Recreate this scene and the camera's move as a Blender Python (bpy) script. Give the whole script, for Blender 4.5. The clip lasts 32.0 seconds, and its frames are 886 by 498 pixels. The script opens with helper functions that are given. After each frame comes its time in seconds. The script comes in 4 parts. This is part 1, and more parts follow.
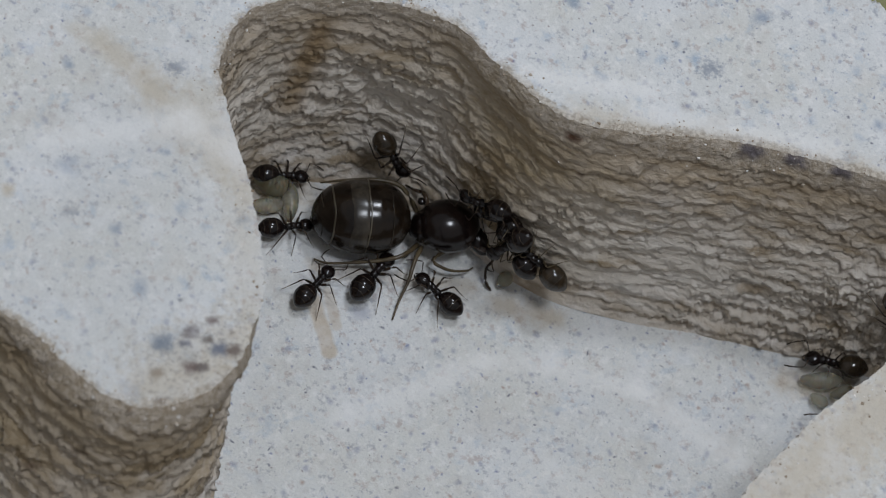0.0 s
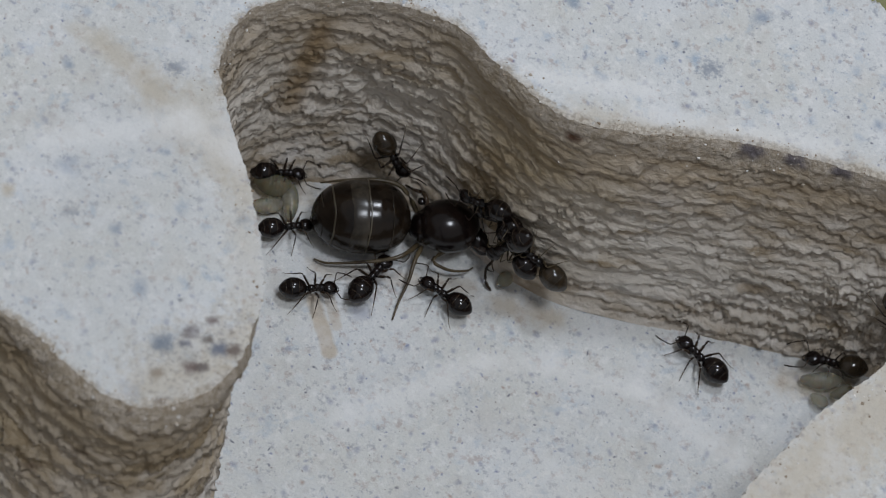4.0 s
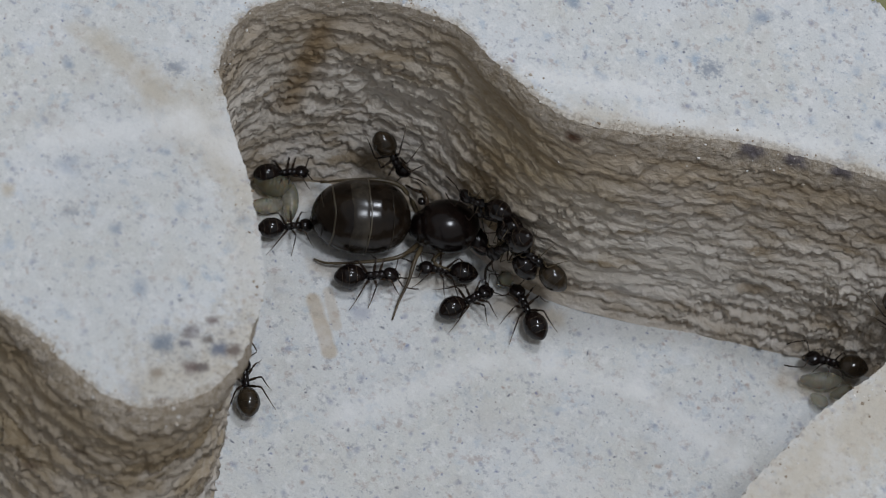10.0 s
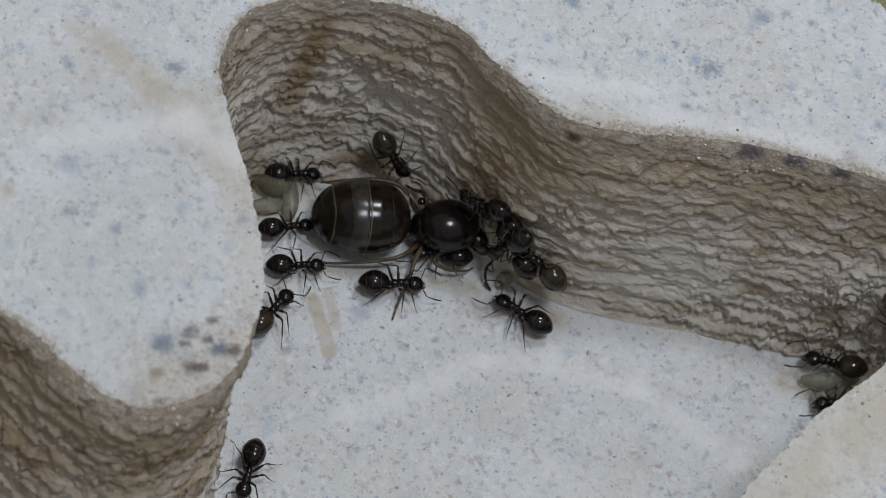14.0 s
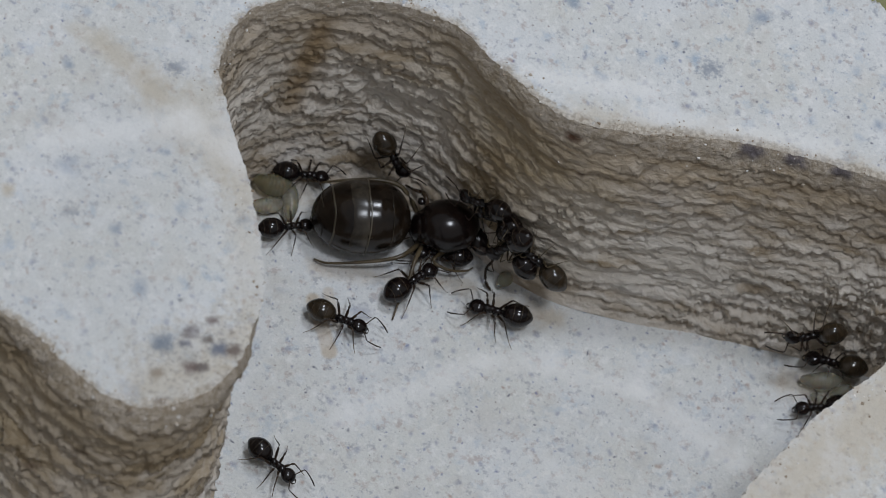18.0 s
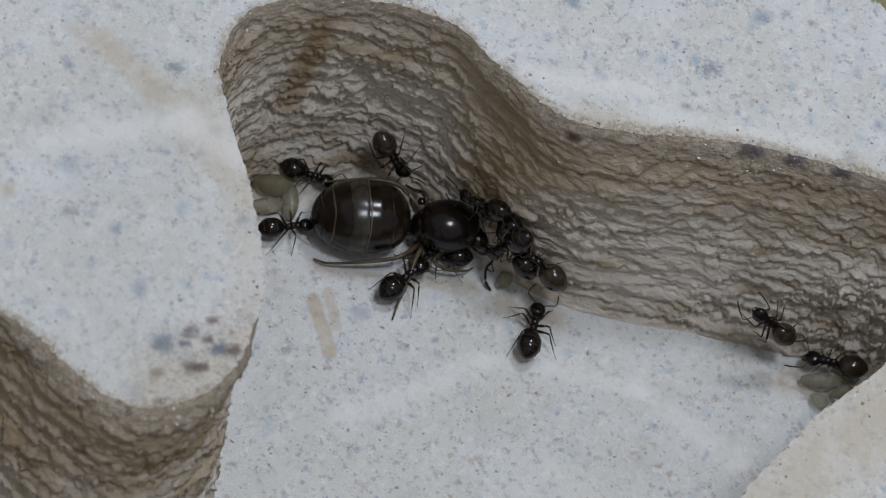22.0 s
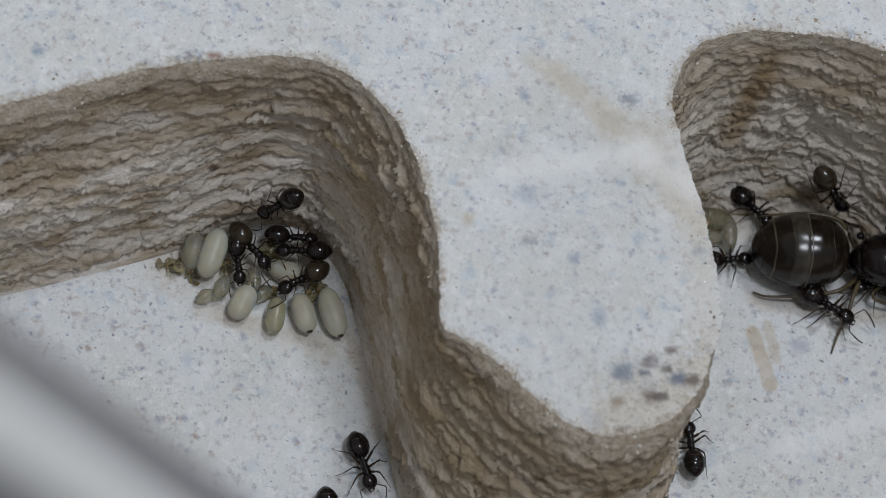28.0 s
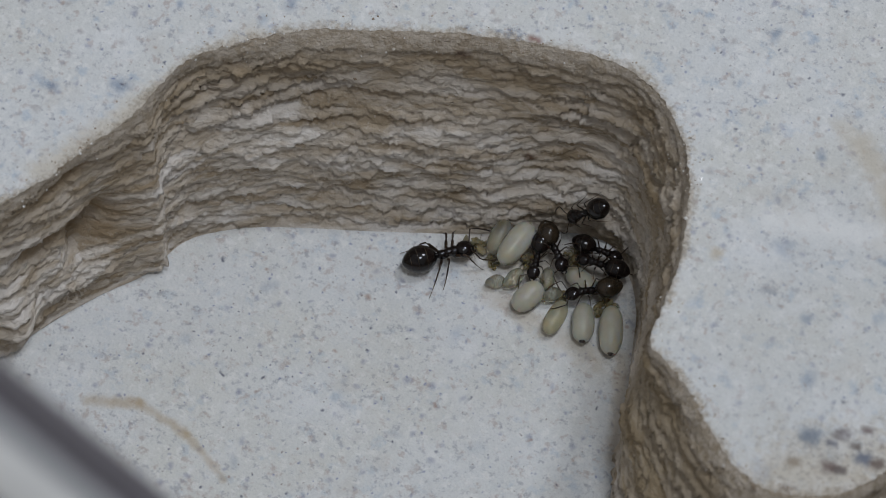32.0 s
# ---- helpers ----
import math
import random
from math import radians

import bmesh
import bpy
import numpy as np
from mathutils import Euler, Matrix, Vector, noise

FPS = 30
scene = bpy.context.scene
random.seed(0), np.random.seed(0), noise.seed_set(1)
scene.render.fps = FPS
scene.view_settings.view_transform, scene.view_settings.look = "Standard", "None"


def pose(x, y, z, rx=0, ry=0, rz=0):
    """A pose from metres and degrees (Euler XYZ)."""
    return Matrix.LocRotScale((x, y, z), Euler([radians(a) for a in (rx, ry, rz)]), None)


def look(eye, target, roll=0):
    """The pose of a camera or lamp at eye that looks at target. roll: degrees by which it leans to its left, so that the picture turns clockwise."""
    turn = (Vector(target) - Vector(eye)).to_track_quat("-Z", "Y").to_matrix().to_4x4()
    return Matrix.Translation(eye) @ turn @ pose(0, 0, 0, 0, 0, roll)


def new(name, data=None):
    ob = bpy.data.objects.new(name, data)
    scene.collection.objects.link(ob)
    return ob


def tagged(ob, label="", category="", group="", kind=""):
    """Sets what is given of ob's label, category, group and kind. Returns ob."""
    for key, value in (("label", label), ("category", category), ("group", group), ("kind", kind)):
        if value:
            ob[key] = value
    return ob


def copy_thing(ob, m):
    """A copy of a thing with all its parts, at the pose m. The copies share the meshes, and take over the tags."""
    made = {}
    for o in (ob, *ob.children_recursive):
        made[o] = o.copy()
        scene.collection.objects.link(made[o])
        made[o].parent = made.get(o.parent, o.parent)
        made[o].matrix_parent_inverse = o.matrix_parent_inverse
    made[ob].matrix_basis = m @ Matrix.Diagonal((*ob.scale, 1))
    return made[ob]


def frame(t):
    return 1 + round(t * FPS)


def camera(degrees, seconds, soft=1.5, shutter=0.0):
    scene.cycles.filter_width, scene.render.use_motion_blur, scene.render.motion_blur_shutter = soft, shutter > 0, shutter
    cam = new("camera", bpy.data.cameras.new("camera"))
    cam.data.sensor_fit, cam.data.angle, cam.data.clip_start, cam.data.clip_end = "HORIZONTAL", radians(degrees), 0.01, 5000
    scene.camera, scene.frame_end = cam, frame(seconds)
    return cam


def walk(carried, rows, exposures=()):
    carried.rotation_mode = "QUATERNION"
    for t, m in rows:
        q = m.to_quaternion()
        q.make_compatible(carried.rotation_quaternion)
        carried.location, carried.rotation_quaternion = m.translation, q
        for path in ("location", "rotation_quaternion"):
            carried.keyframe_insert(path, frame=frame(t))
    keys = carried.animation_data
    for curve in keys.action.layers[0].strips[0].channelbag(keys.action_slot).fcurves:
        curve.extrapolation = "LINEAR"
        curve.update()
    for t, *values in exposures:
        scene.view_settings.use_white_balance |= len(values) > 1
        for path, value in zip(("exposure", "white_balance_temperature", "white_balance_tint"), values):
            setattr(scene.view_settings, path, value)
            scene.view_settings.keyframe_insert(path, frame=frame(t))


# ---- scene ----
# ---- camera and its path ----
MM = 0.001
cam = camera(10.991, 32.0, soft=0.7)
cam.data.dof.use_dof = True
cam.data.dof.focus_distance = 0.2135
cam.data.dof.aperture_fstop = 88.0
walk(cam, [
    (0.0, pose(-0.00000, -0.10388, 0.17980, 27.171, -11.826, 0.000)),
    (22.0, pose(-0.00000, -0.10388, 0.17980, 27.171, -11.826, 0.000)),
    (22.3, pose(0.00806, -0.10450, 0.18129, 27.083, -11.208, 2.938)),
    (22.5, pose(0.01497, -0.10398, 0.18033, 27.517, -10.221, 5.217)),
    (23.0, pose(0.03524, -0.10384, 0.18105, 27.966, -7.882, 12.608)),
    (23.5, pose(0.04441, -0.10297, 0.18120, 28.204, -6.257, 16.454)),
    (24.0, pose(0.04657, -0.10266, 0.18097, 28.277, -6.029, 17.397)),
    (24.5, pose(0.05479, -0.10103, 0.18088, 28.429, -4.754, 21.210)),
    (26.5, pose(0.00615, -0.10377, 0.17957, 27.410, -9.695, 5.213)),
    (27.0, pose(-0.00744, -0.10229, 0.17861, 27.796, -10.581, 0.742)),
    (27.5, pose(-0.01217, -0.10560, 0.17826, 27.617, -10.062, 1.413)),
    (28.0, pose(-0.01176, -0.10590, 0.17806, 27.661, -9.946, 1.520)),
    (28.5, pose(-0.01288, -0.10695, 0.17818, 27.562, -9.853, 1.985)),
    (29.0, pose(-0.00792, -0.10927, 0.17838, 27.733, -8.957, 4.374)),
    (29.5, pose(0.00703, -0.11066, 0.17870, 28.245, -7.113, 9.903)),
    (30.0, pose(0.00703, -0.11066, 0.17870, 28.245, -7.113, 9.903)),
    (30.5, pose(0.02172, -0.11058, 0.17860, 28.669, -5.078, 15.696)),
    (31.0, pose(0.03259, -0.11080, 0.17770, 29.423, -3.556, 20.493)),
    (31.5, pose(0.03259, -0.11080, 0.17770, 29.423, -3.556, 20.493)),
    (32.0, pose(0.03968, -0.10957, 0.17731, 29.665, -2.546, 23.342)),
], exposures=[(0.0, -0.35), (22.2, -0.35), (23.0, -0.46), (24.5, -0.44), (27.0, -0.22), (28.5, -0.33), (31.0, -0.45), (32.0, -0.45)])

# ---- world, lamp ----
world = bpy.data.worlds.new("room_light")
scene.world = world
world.use_nodes = True
wbg = world.node_tree.nodes["Background"]
wbg.inputs["Color"].default_value = (0.93, 0.955, 1.0, 1)
wbg.inputs["Strength"].default_value = 0.34

desk_lamp_light = bpy.data.lights.new("desk_lamp_light", "AREA")
desk_lamp_light.shape = "DISK"
desk_lamp_light.size = 0.075
desk_lamp_light.energy = 0.56
desk_lamp_light.color = (0.85, 0.91, 1.0)
lamp_ob = new("desk_lamp_light", desk_lamp_light)
lamp_ob.matrix_world = look((0.070, -0.065, 0.372), (0.03, -0.008, -0.01))

# a second, small lamp beyond the block; its image is the glint on every ant
spot_lamp_light = bpy.data.lights.new("spot_lamp_light", "AREA")
spot_lamp_light.shape = "DISK"
spot_lamp_light.size = 0.052
spot_lamp_light.energy = 0.38
spot_lamp_light.color = (0.84, 0.90, 1.0)
spot_ob = new("spot_lamp_light", spot_lamp_light)
spot_ob.matrix_world = look((0.095, 0.110, 0.340), (0.03, -0.008, -0.01))

# ---- materials ----
class Mat:
    """A short way to wire a node material; all lengths in millimetres of object space."""

    def __init__(self, name, rough=0.7, spec=0.3):
        self.m = bpy.data.materials.new(name)
        self.m.use_nodes = True
        self.t = self.m.node_tree
        self.b = self.t.nodes["Principled BSDF"]
        self.b.inputs["Roughness"].default_value = rough
        self.b.inputs["Specular IOR Level"].default_value = spec
        tc = self.t.nodes.new("ShaderNodeTexCoord")
        sc = self.t.nodes.new("ShaderNodeVectorMath")
        sc.operation = "SCALE"
        sc.inputs["Scale"].default_value = 1000.0
        self.link(tc.outputs["Object"], sc.inputs[0])
        self.co = sc.outputs[0]

    def link(self, a, b):
        self.t.links.new(a, b)

    def node(self, kind, **inp):
        n = self.t.nodes.new(kind)
        for k, v in inp.items():
            self.put(n.inputs[k], v)
        return n

    def put(self, socket, v):
        if isinstance(v, bpy.types.NodeSocket):
            self.link(v, socket)
        elif isinstance(v, tuple) and len(v) == 3 and socket.type == "RGBA":
            socket.default_value = (*v, 1)
        else:
            socket.default_value = v

    def math(self, op, a, b=0.0, c=0.0, clamp=False):
        n = self.t.nodes.new("ShaderNodeMath")
        n.operation, n.use_clamp = op, clamp
        for s, v in zip(n.inputs, (a, b, c)):
            self.put(s, v)
        return n.outputs[0]

    def mapping(self, scale, offset=(0, 0, 0), co=None):
        n = self.t.nodes.new("ShaderNodeMapping")
        n.inputs["Scale"].default_value = scale
        n.inputs["Location"].default_value = offset
        self.link(co or self.co, n.inputs["Vector"])
        return n.outputs[0]

    def noise(self, scale, detail=3.0, rough=0.55, co=None, distort=0.0):
        n = self.node("ShaderNodeTexNoise", Scale=scale, Detail=detail, Roughness=rough, Distortion=distort)
        self.link(co or self.co, n.inputs["Vector"])
        return n.outputs["Fac"]

    def ramp(self, v, lo, hi):
        """0 below lo, 1 above hi, smooth between."""
        n = self.t.nodes.new("ShaderNodeMapRange")
        n.interpolation_type = "SMOOTHSTEP"
        self.put(n.inputs["Value"], v)
        n.inputs["From Min"].default_value, n.inputs["From Max"].default_value = lo, hi
        return n.outputs["Result"]

    def mix(self, fac, a, b):
        n = self.t.nodes.new("ShaderNodeMix")
        n.data_type = "RGBA"
        self.put(n.inputs[0], fac)
        self.put(n.inputs[6], a)
        self.put(n.inputs[7], b)
        return n.outputs[2]

    def specks(self, cell, size, share, soft=0.5, offset=(0, 0, 0), flat_face=True):
        """Scattered round specks: one in a share of the cells, of that radius in cells, edges eaten by noise."""
        v = self.node("ShaderNodeTexVoronoi", Scale=1.0 / cell)
        v.voronoi_dimensions = "2D" if flat_face else "3D"
        wob = self.node("ShaderNodeTexNoise", Scale=1.6 / cell, Detail=3.0)
        self.link(self.co, wob.inputs["Vector"])
        add = self.t.nodes.new("ShaderNodeVectorMath")
        add.operation = "MULTIPLY_ADD"
        self.link(wob.outputs["Color"], add.inputs[0])
        add.inputs[1].default_value = (cell * 0.55,) * 3
        self.link(self.mapping((1, 1, 1), offset), add.inputs[2])
        self.link(add.outputs[0], v.inputs["Vector"])
        sep = self.node("ShaderNodeSeparateColor", Color=v.outputs["Color"])
        keep = self.math("LESS_THAN", sep.outputs[0], share)
        rad = self.math("MULTIPLY_ADD", sep.outputs[1], size * 0.7, size * 0.5)
        d = self.math("DIVIDE", v.outputs["Distance"], rad)
        return self.math("MULTIPLY", keep, self.math("SUBTRACT", 1.0, self.ramp(d, 1 - soft, 1.0)))

    def smear(self, a, b, r, rough=0.75, grain=1.8, edge=(0.05, 1.15)):
        """A stain, or painted light or shade, along the segment a-b with the reach r, broken up by noise."""
        ax = self.t.nodes.new("ShaderNodeVectorMath")
        ax.operation = "SUBTRACT"
        self.link(self.co, ax.inputs[0])
        ax.inputs[1].default_value = a
        ab = Vector(b) - Vector(a)
        dot = self.t.nodes.new("ShaderNodeVectorMath")
        dot.operation = "DOT_PRODUCT"
        self.link(ax.outputs[0], dot.inputs[0])
        dot.inputs[1].default_value = ab / max(ab.length_squared, 1e-6)
        h = self.math("MULTIPLY", dot.outputs["Value"], 1.0, clamp=True)
        on = self.t.nodes.new("ShaderNodeVectorMath")
        on.operation = "SCALE"
        on.inputs[0].default_value = ab
        self.link(h, on.inputs["Scale"])
        df = self.t.nodes.new("ShaderNodeVectorMath")
        df.operation = "DISTANCE"
        self.link(ax.outputs[0], df.inputs[0])
        self.link(on.outputs[0], df.inputs[1])
        n = self.noise(grain, 4.0, 0.65)
        d = self.math("ADD", self.math("DIVIDE", df.outputs["Value"], r), self.math("MULTIPLY_ADD", n, 2 * rough, -rough))
        return self.math("SUBTRACT", 1.0, self.ramp(d, *edge))

    def bump(self, height, dist, strength=1.0):
        n = self.node("ShaderNodeBump", Height=height, Strength=strength, Distance=dist * MM)
        self.link(n.outputs["Normal"], self.b.inputs["Normal"])

    def color(self, v):
        self.put(self.b.inputs["Base Color"], v)


# streaks of light on the top face and the floor, painted into the plaster colour
LIGHT_STREAKS = {False: (((19.6, -6.1, 0), (25.9, -4.4, 0), 1.0, 0.5), ((25.9, -4.4, 0), (28, -5.6, 0), 1.2, 0.5), ((41.5, -0.2, 0), (47.4, -0.3, 0), 0.8, 0.6), ((46.8, -1.5, 0), (56.2, -2.4, 0), 0.7, 0.5)),
        True: (((35.2, -12.7, -12), (42.2, -9.1, -12), 0.9, 0.5), ((42.2, -9.1, -12), (45.5, -8.7, -12), 0.8, 0.45), ((45.5, -9.0, -12), (49.7, -9.9, -12), 0.9, 0.5), ((49.7, -9.9, -12), (54.6, -13.2, -12), 0.9, 0.6))}


def plaster(name, base, floor=False):
    m = Mat(name, 0.75, 0.25)
    big = m.noise(0.16, 3.0, 0.5)
    mid = m.noise(0.9, 4.0, 0.6)
    col = m.mix(m.ramp(big, 0.35, 0.68), base, tuple(c * k for c, k in zip(base, (0.97, 0.95, 0.90))))
    col = m.mix(m.math("MULTIPLY", m.ramp(mid, 0.5, 0.8), 0.30), col, tuple(c * k for c, k in zip(base, (0.80, 0.83, 0.87))))
    # blue and grey pigment spots, rust and soot specks
    shift = [m.mapping((1, 1, 1), (17.0 * k, 5.0 * k, 3.0)) for k in range(5)]
    blue = m.math("MULTIPLY", m.ramp(m.noise(0.95, 4.0, 0.62, shift[0]), 0.55, 0.71), 0.30 if floor else 0.42)
    col = m.mix(blue, col, (0.28, 0.40, 0.54))
    rust = m.math("MULTIPLY", m.ramp(m.noise(1.7, 4.0, 0.65, shift[1]), 0.55, 0.69), 0.58)
    col = m.mix(rust, col, (0.43, 0.34, 0.31))
    grey = m.math("MULTIPLY", m.ramp(m.noise(2.6, 4.0, 0.65, shift[2]), 0.55, 0.68), 0.52)
    col = m.mix(grey, col, (0.27, 0.28, 0.33))
    white = m.math("MULTIPLY", m.ramp(m.noise(2.2, 4.0, 0.65, shift[3]), 0.52, 0.66), 0.60)
    col = m.mix(white, col, (0.82, 0.81, 0.79))
    # soft-edged blots of pigment, then small dark grains
    for cell, size, share, off, tone, k in ((2.6, 0.20, 0.40, (5, 2, 7), (0.17, 0.29, 0.45), 0.34), (1.7, 0.17, 0.35, (2, 9, 4), (0.30, 0.25, 0.25), 0.45), (4.2, 0.15, 0.5, (1, 6, 2), (0.08, 0.17, 0.31), 0.60),
                                            (1.2, 0.19, 0.40, (7, 3, 1), (0.20, 0.22, 0.34), 0.55), (0.9, 0.12, 0.30, (3, 1, 8), (0.09, 0.13, 0.30), 0.70), (0.75, 0.10, 0.25, (6, 4, 2), (0.17, 0.12, 0.11), 0.70),
                                            (1.9, 0.065, 0.45, (8, 7, 5), (0.05, 0.06, 0.11), 0.85), (2.4, 0.08, 0.35, (2, 8, 3), (0.34, 0.20, 0.14), 0.65)):
        col = m.mix(m.math("MULTIPLY", m.specks(cell, size, share, 1.0, off), k * (0.42 if floor and cell > 1.5 and size > 0.1 else 1.0)), col, tone)
    grain = m.noise(8.5, 3.0, 0.7, shift[4])
    col = m.mix(m.math("MULTIPLY", m.ramp(grain, 0.52, 0.68), 0.25), col, (0.42, 0.42, 0.43))
    col = m.mix(m.math("MULTIPLY", m.ramp(grain, 0.48, 0.34), 0.25), col, (0.86, 0.85, 0.82))
    brown = (0.44, 0.33, 0.20)
    if floor:
        # a tan arc, then brown dirt and painted shade round brood, queen and ants
        for a, b, r, k in (
                           ((-7.2, -21.4, -12), (-4.9, -20.6, -12), 0.42, 0.6), ((-4.9, -20.6, -12), (-2.3, -21.1, -12), 0.34, 0.55),
                           ((-2.3, -21.1, -12), (0.3, -22.5, -12), 0.28, 0.55),
                           ((7.6, -8.4, -12), (13.6, -9.6, -12), 0.9, 0.40), ((6.2, -6.6, -12), (12.5, -5.2, -12), 1.6, 0.45), ((14.6, -9.0, -12), (16.2, -14.0, -12), 0.5, 0.4),
                           ((43.0, -6.0, -12), (45.6, -6.4, -12), 0.9, 0.5), ((34.0, -4.9, -12), (41.5, -5.2, -12), 0.7, 0.40), ((30.0, -1.6, -12), (33.2, -0.9, -12), 1.5, 0.5),
                           ((57.0, -8.6, -12), (60.5, -9.0, -12), 1.1, 0.45)):
            col = m.mix(m.math("MULTIPLY", m.smear(a, b, r), k), col, brown)
        for a, b, r, k in (((33.9, -6.7, -12), (34.7, -9.3, -12), 0.48, 0.60), ((34.6, -6.2, -12), (35.0, -7.9, -12), 0.36, 0.40)):
            col = m.mix(m.math("MULTIPLY", m.smear(a, b, r, 0.35, 1.4, (0.5, 1.0)), k), col, (0.50, 0.385, 0.25))
        col = m.mix(m.math("MULTIPLY", m.smear((36.0, -7.1, -12), (36.3, -7.1, -12), 0.5), 0.6), col, (0.36, 0.38, 0.46))
        col = m.mix(m.math("MULTIPLY", m.smear((45, -15, -12), (54, -19, -12), 2.2, 0.9), 0.25), col, (0.80, 0.77, 0.70))
    else:
        for a, b, r, k in (((20.8, -0.2, 0), (24.8, -3.0, 0), 0.8, 0.35), ((24.4, -3.0, 0), (27.6, -6.2, 0), 1.7, 0.45), ((22.0, -0.6, 0), (24.4, -3.0, 0), 0.9, 0.40),
                           ((18.0, -8.7, 0), (18.1, -8.7, 0), 0.42, 0.7), ((24.2, -17.8, 0), (28.2, -16.6, 0), 1.5, 0.40),
                           ((44.2, -2.2, 0), (58, -3.6, 0), 1.3, 0.45), ((51.5, -21.5, 0), (61.5, -12, 0), 3.2, 0.62),
                           ((-11, -17.5, 0), (-5.5, -7.2, 0), 1.0, 0.5), ((29.0, -14.5, 0), (28.4, -7.5, 0), 1.3, 0.30), ((28.4, -7.5, 0), (26.6, -3.0, 0), 1.4, 0.32)):
            col = m.mix(m.math("MULTIPLY", m.smear(a, b, r), k), col, (0.56, 0.47, 0.34))
        for a, r, k in (((25.2, -1.7, 0), 0.5, 0.7), ((50.2, 1.1, 0), 0.6, 0.6), ((49.9, 5.6, 0), 0.6, 0.6),
                        ((20.7, -9.5, 0), 0.35, 0.6), ((5.1, -2.1, 0), 0.5, 0.7), ((-5.3, -8.0, 0), 0.9, 0.7), ((51.9, -3.0, 0), 0.6, 0.7),
                        ((54.3, -3.1, 0), 0.5, 0.6), ((56.2, -3.6, 0), 0.5, 0.7)):
            col = m.mix(m.math("MULTIPLY", m.smear(a, (a[0] + 0.3, a[1] + 0.05, a[2]), r * 1.0, 1.6, 4.0), k), col, (0.12, 0.16, 0.24))
        patch = m.smear((24.8, -16.9, 0), (28.4, -15.0, 0), 2.3, 1.3)
        col = m.mix(m.math("MULTIPLY", patch, 0.45), col, (0.50, 0.42, 0.30))
        col = m.mix(m.math("MULTIPLY", m.math("MULTIPLY", patch, m.ramp(m.noise(4.6, 3.0, 0.6), 0.52, 0.62)), 0.40), col, (0.12, 0.09, 0.085))
        for a, r, tone in (((25.0, -15.6, 0), 0.34, (0.13, 0.17, 0.23)), ((26.3, -14.87, 0), 0.26, (0.10, 0.07, 0.07)), ((27.5, -15.63, 0), 0.26, (0.14, 0.16, 0.21)),
                           ((26.3, -16.63, 0), 0.25, (0.11, 0.06, 0.05)), ((26.8, -16.58, 0), 0.16, (0.12, 0.09, 0.08)), ((28.2, -15.62, 0), 0.22, (0.16, 0.12, 0.10)),
                           ((24.8, -17.03, 0), 0.2, (0.28, 0.21, 0.14)), ((25.08, -18.42, 0), 0.2, (0.14, 0.10, 0.08)), ((27.2, -14.26, 0), 0.16, (0.16, 0.11, 0.10)),
                           ((26.0, -15.5, 0), 0.14, (0.12, 0.12, 0.15)), ((27.0, -15.2, 0), 0.13, (0.16, 0.13, 0.11))):
            col = m.mix(m.math("MULTIPLY", m.smear(a, (a[0] + 0.2, a[1] + 0.06, a[2]), r * 1.9, 0.7, 2.6, (0.1, 1.1)), 0.95), col, tone)
        for a, r in (((6.2, -1.8, 0), 0.32), ((-6.5, -9.1, 0), 0.4)):
            col = m.mix(m.math("MULTIPLY", m.smear(a, (a[0] + 0.25, a[1], a[2]), r, 0.4), 0.8), col, (0.22, 0.07, 0.05))
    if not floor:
        # the spur's slight shade, put into the top face's colour as a greyer patch
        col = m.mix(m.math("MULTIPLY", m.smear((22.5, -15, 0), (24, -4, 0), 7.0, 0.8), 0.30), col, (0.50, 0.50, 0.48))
        at = m.node("ShaderNodeAttribute")
        at.attribute_name = "crust"
        worn = m.math("ADD", m.math("MULTIPLY", at.outputs["Fac"], 0.95), m.math("MULTIPLY_ADD", m.noise(0.55, 5.0, 0.65), 1.5, -0.95))
        worn = m.math("ADD", worn, m.math("MULTIPLY_ADD", m.noise(3.2, 4.0, 0.7), 1.6, -0.8))
        sandy = m.mix(m.ramp(m.noise(4.0, 3.0, 0.7), 0.40, 0.62), (0.31, 0.26, 0.20), (0.55, 0.49, 0.41))
        col = m.mix(m.math("MULTIPLY", m.ramp(worn, 0.15, 0.80), 0.85), col, sandy)
    for a, b, r, k in LIGHT_STREAKS[floor]:
        col = m.mix(m.math("MULTIPLY", m.smear(a, b, r, 0.6), 0.95 * k), col, (0.86, 0.85, 0.83))
    cloud = m.noise(0.45, 5.0, 0.6, m.mapping((1, 1, 1), (4, 31, 2)))
    col = m.mix(m.math("MULTIPLY", m.ramp(cloud, 0.50, 0.72), 0.35), col, (0.82, 0.82, 0.83))
    col = m.mix(m.math("MULTIPLY", m.ramp(cloud, 0.46, 0.28), 0.30), col, (0.56, 0.52, 0.47))
    m.color(col)
    h = m.math("ADD", m.math("MULTIPLY", m.noise(0.7, 5.0, 0.6), 0.6), m.math("MULTIPLY", m.noise(6.0, 3.0, 0.6), 0.10))
    m.bump(h, 0.5, 0.75)
    return m.m


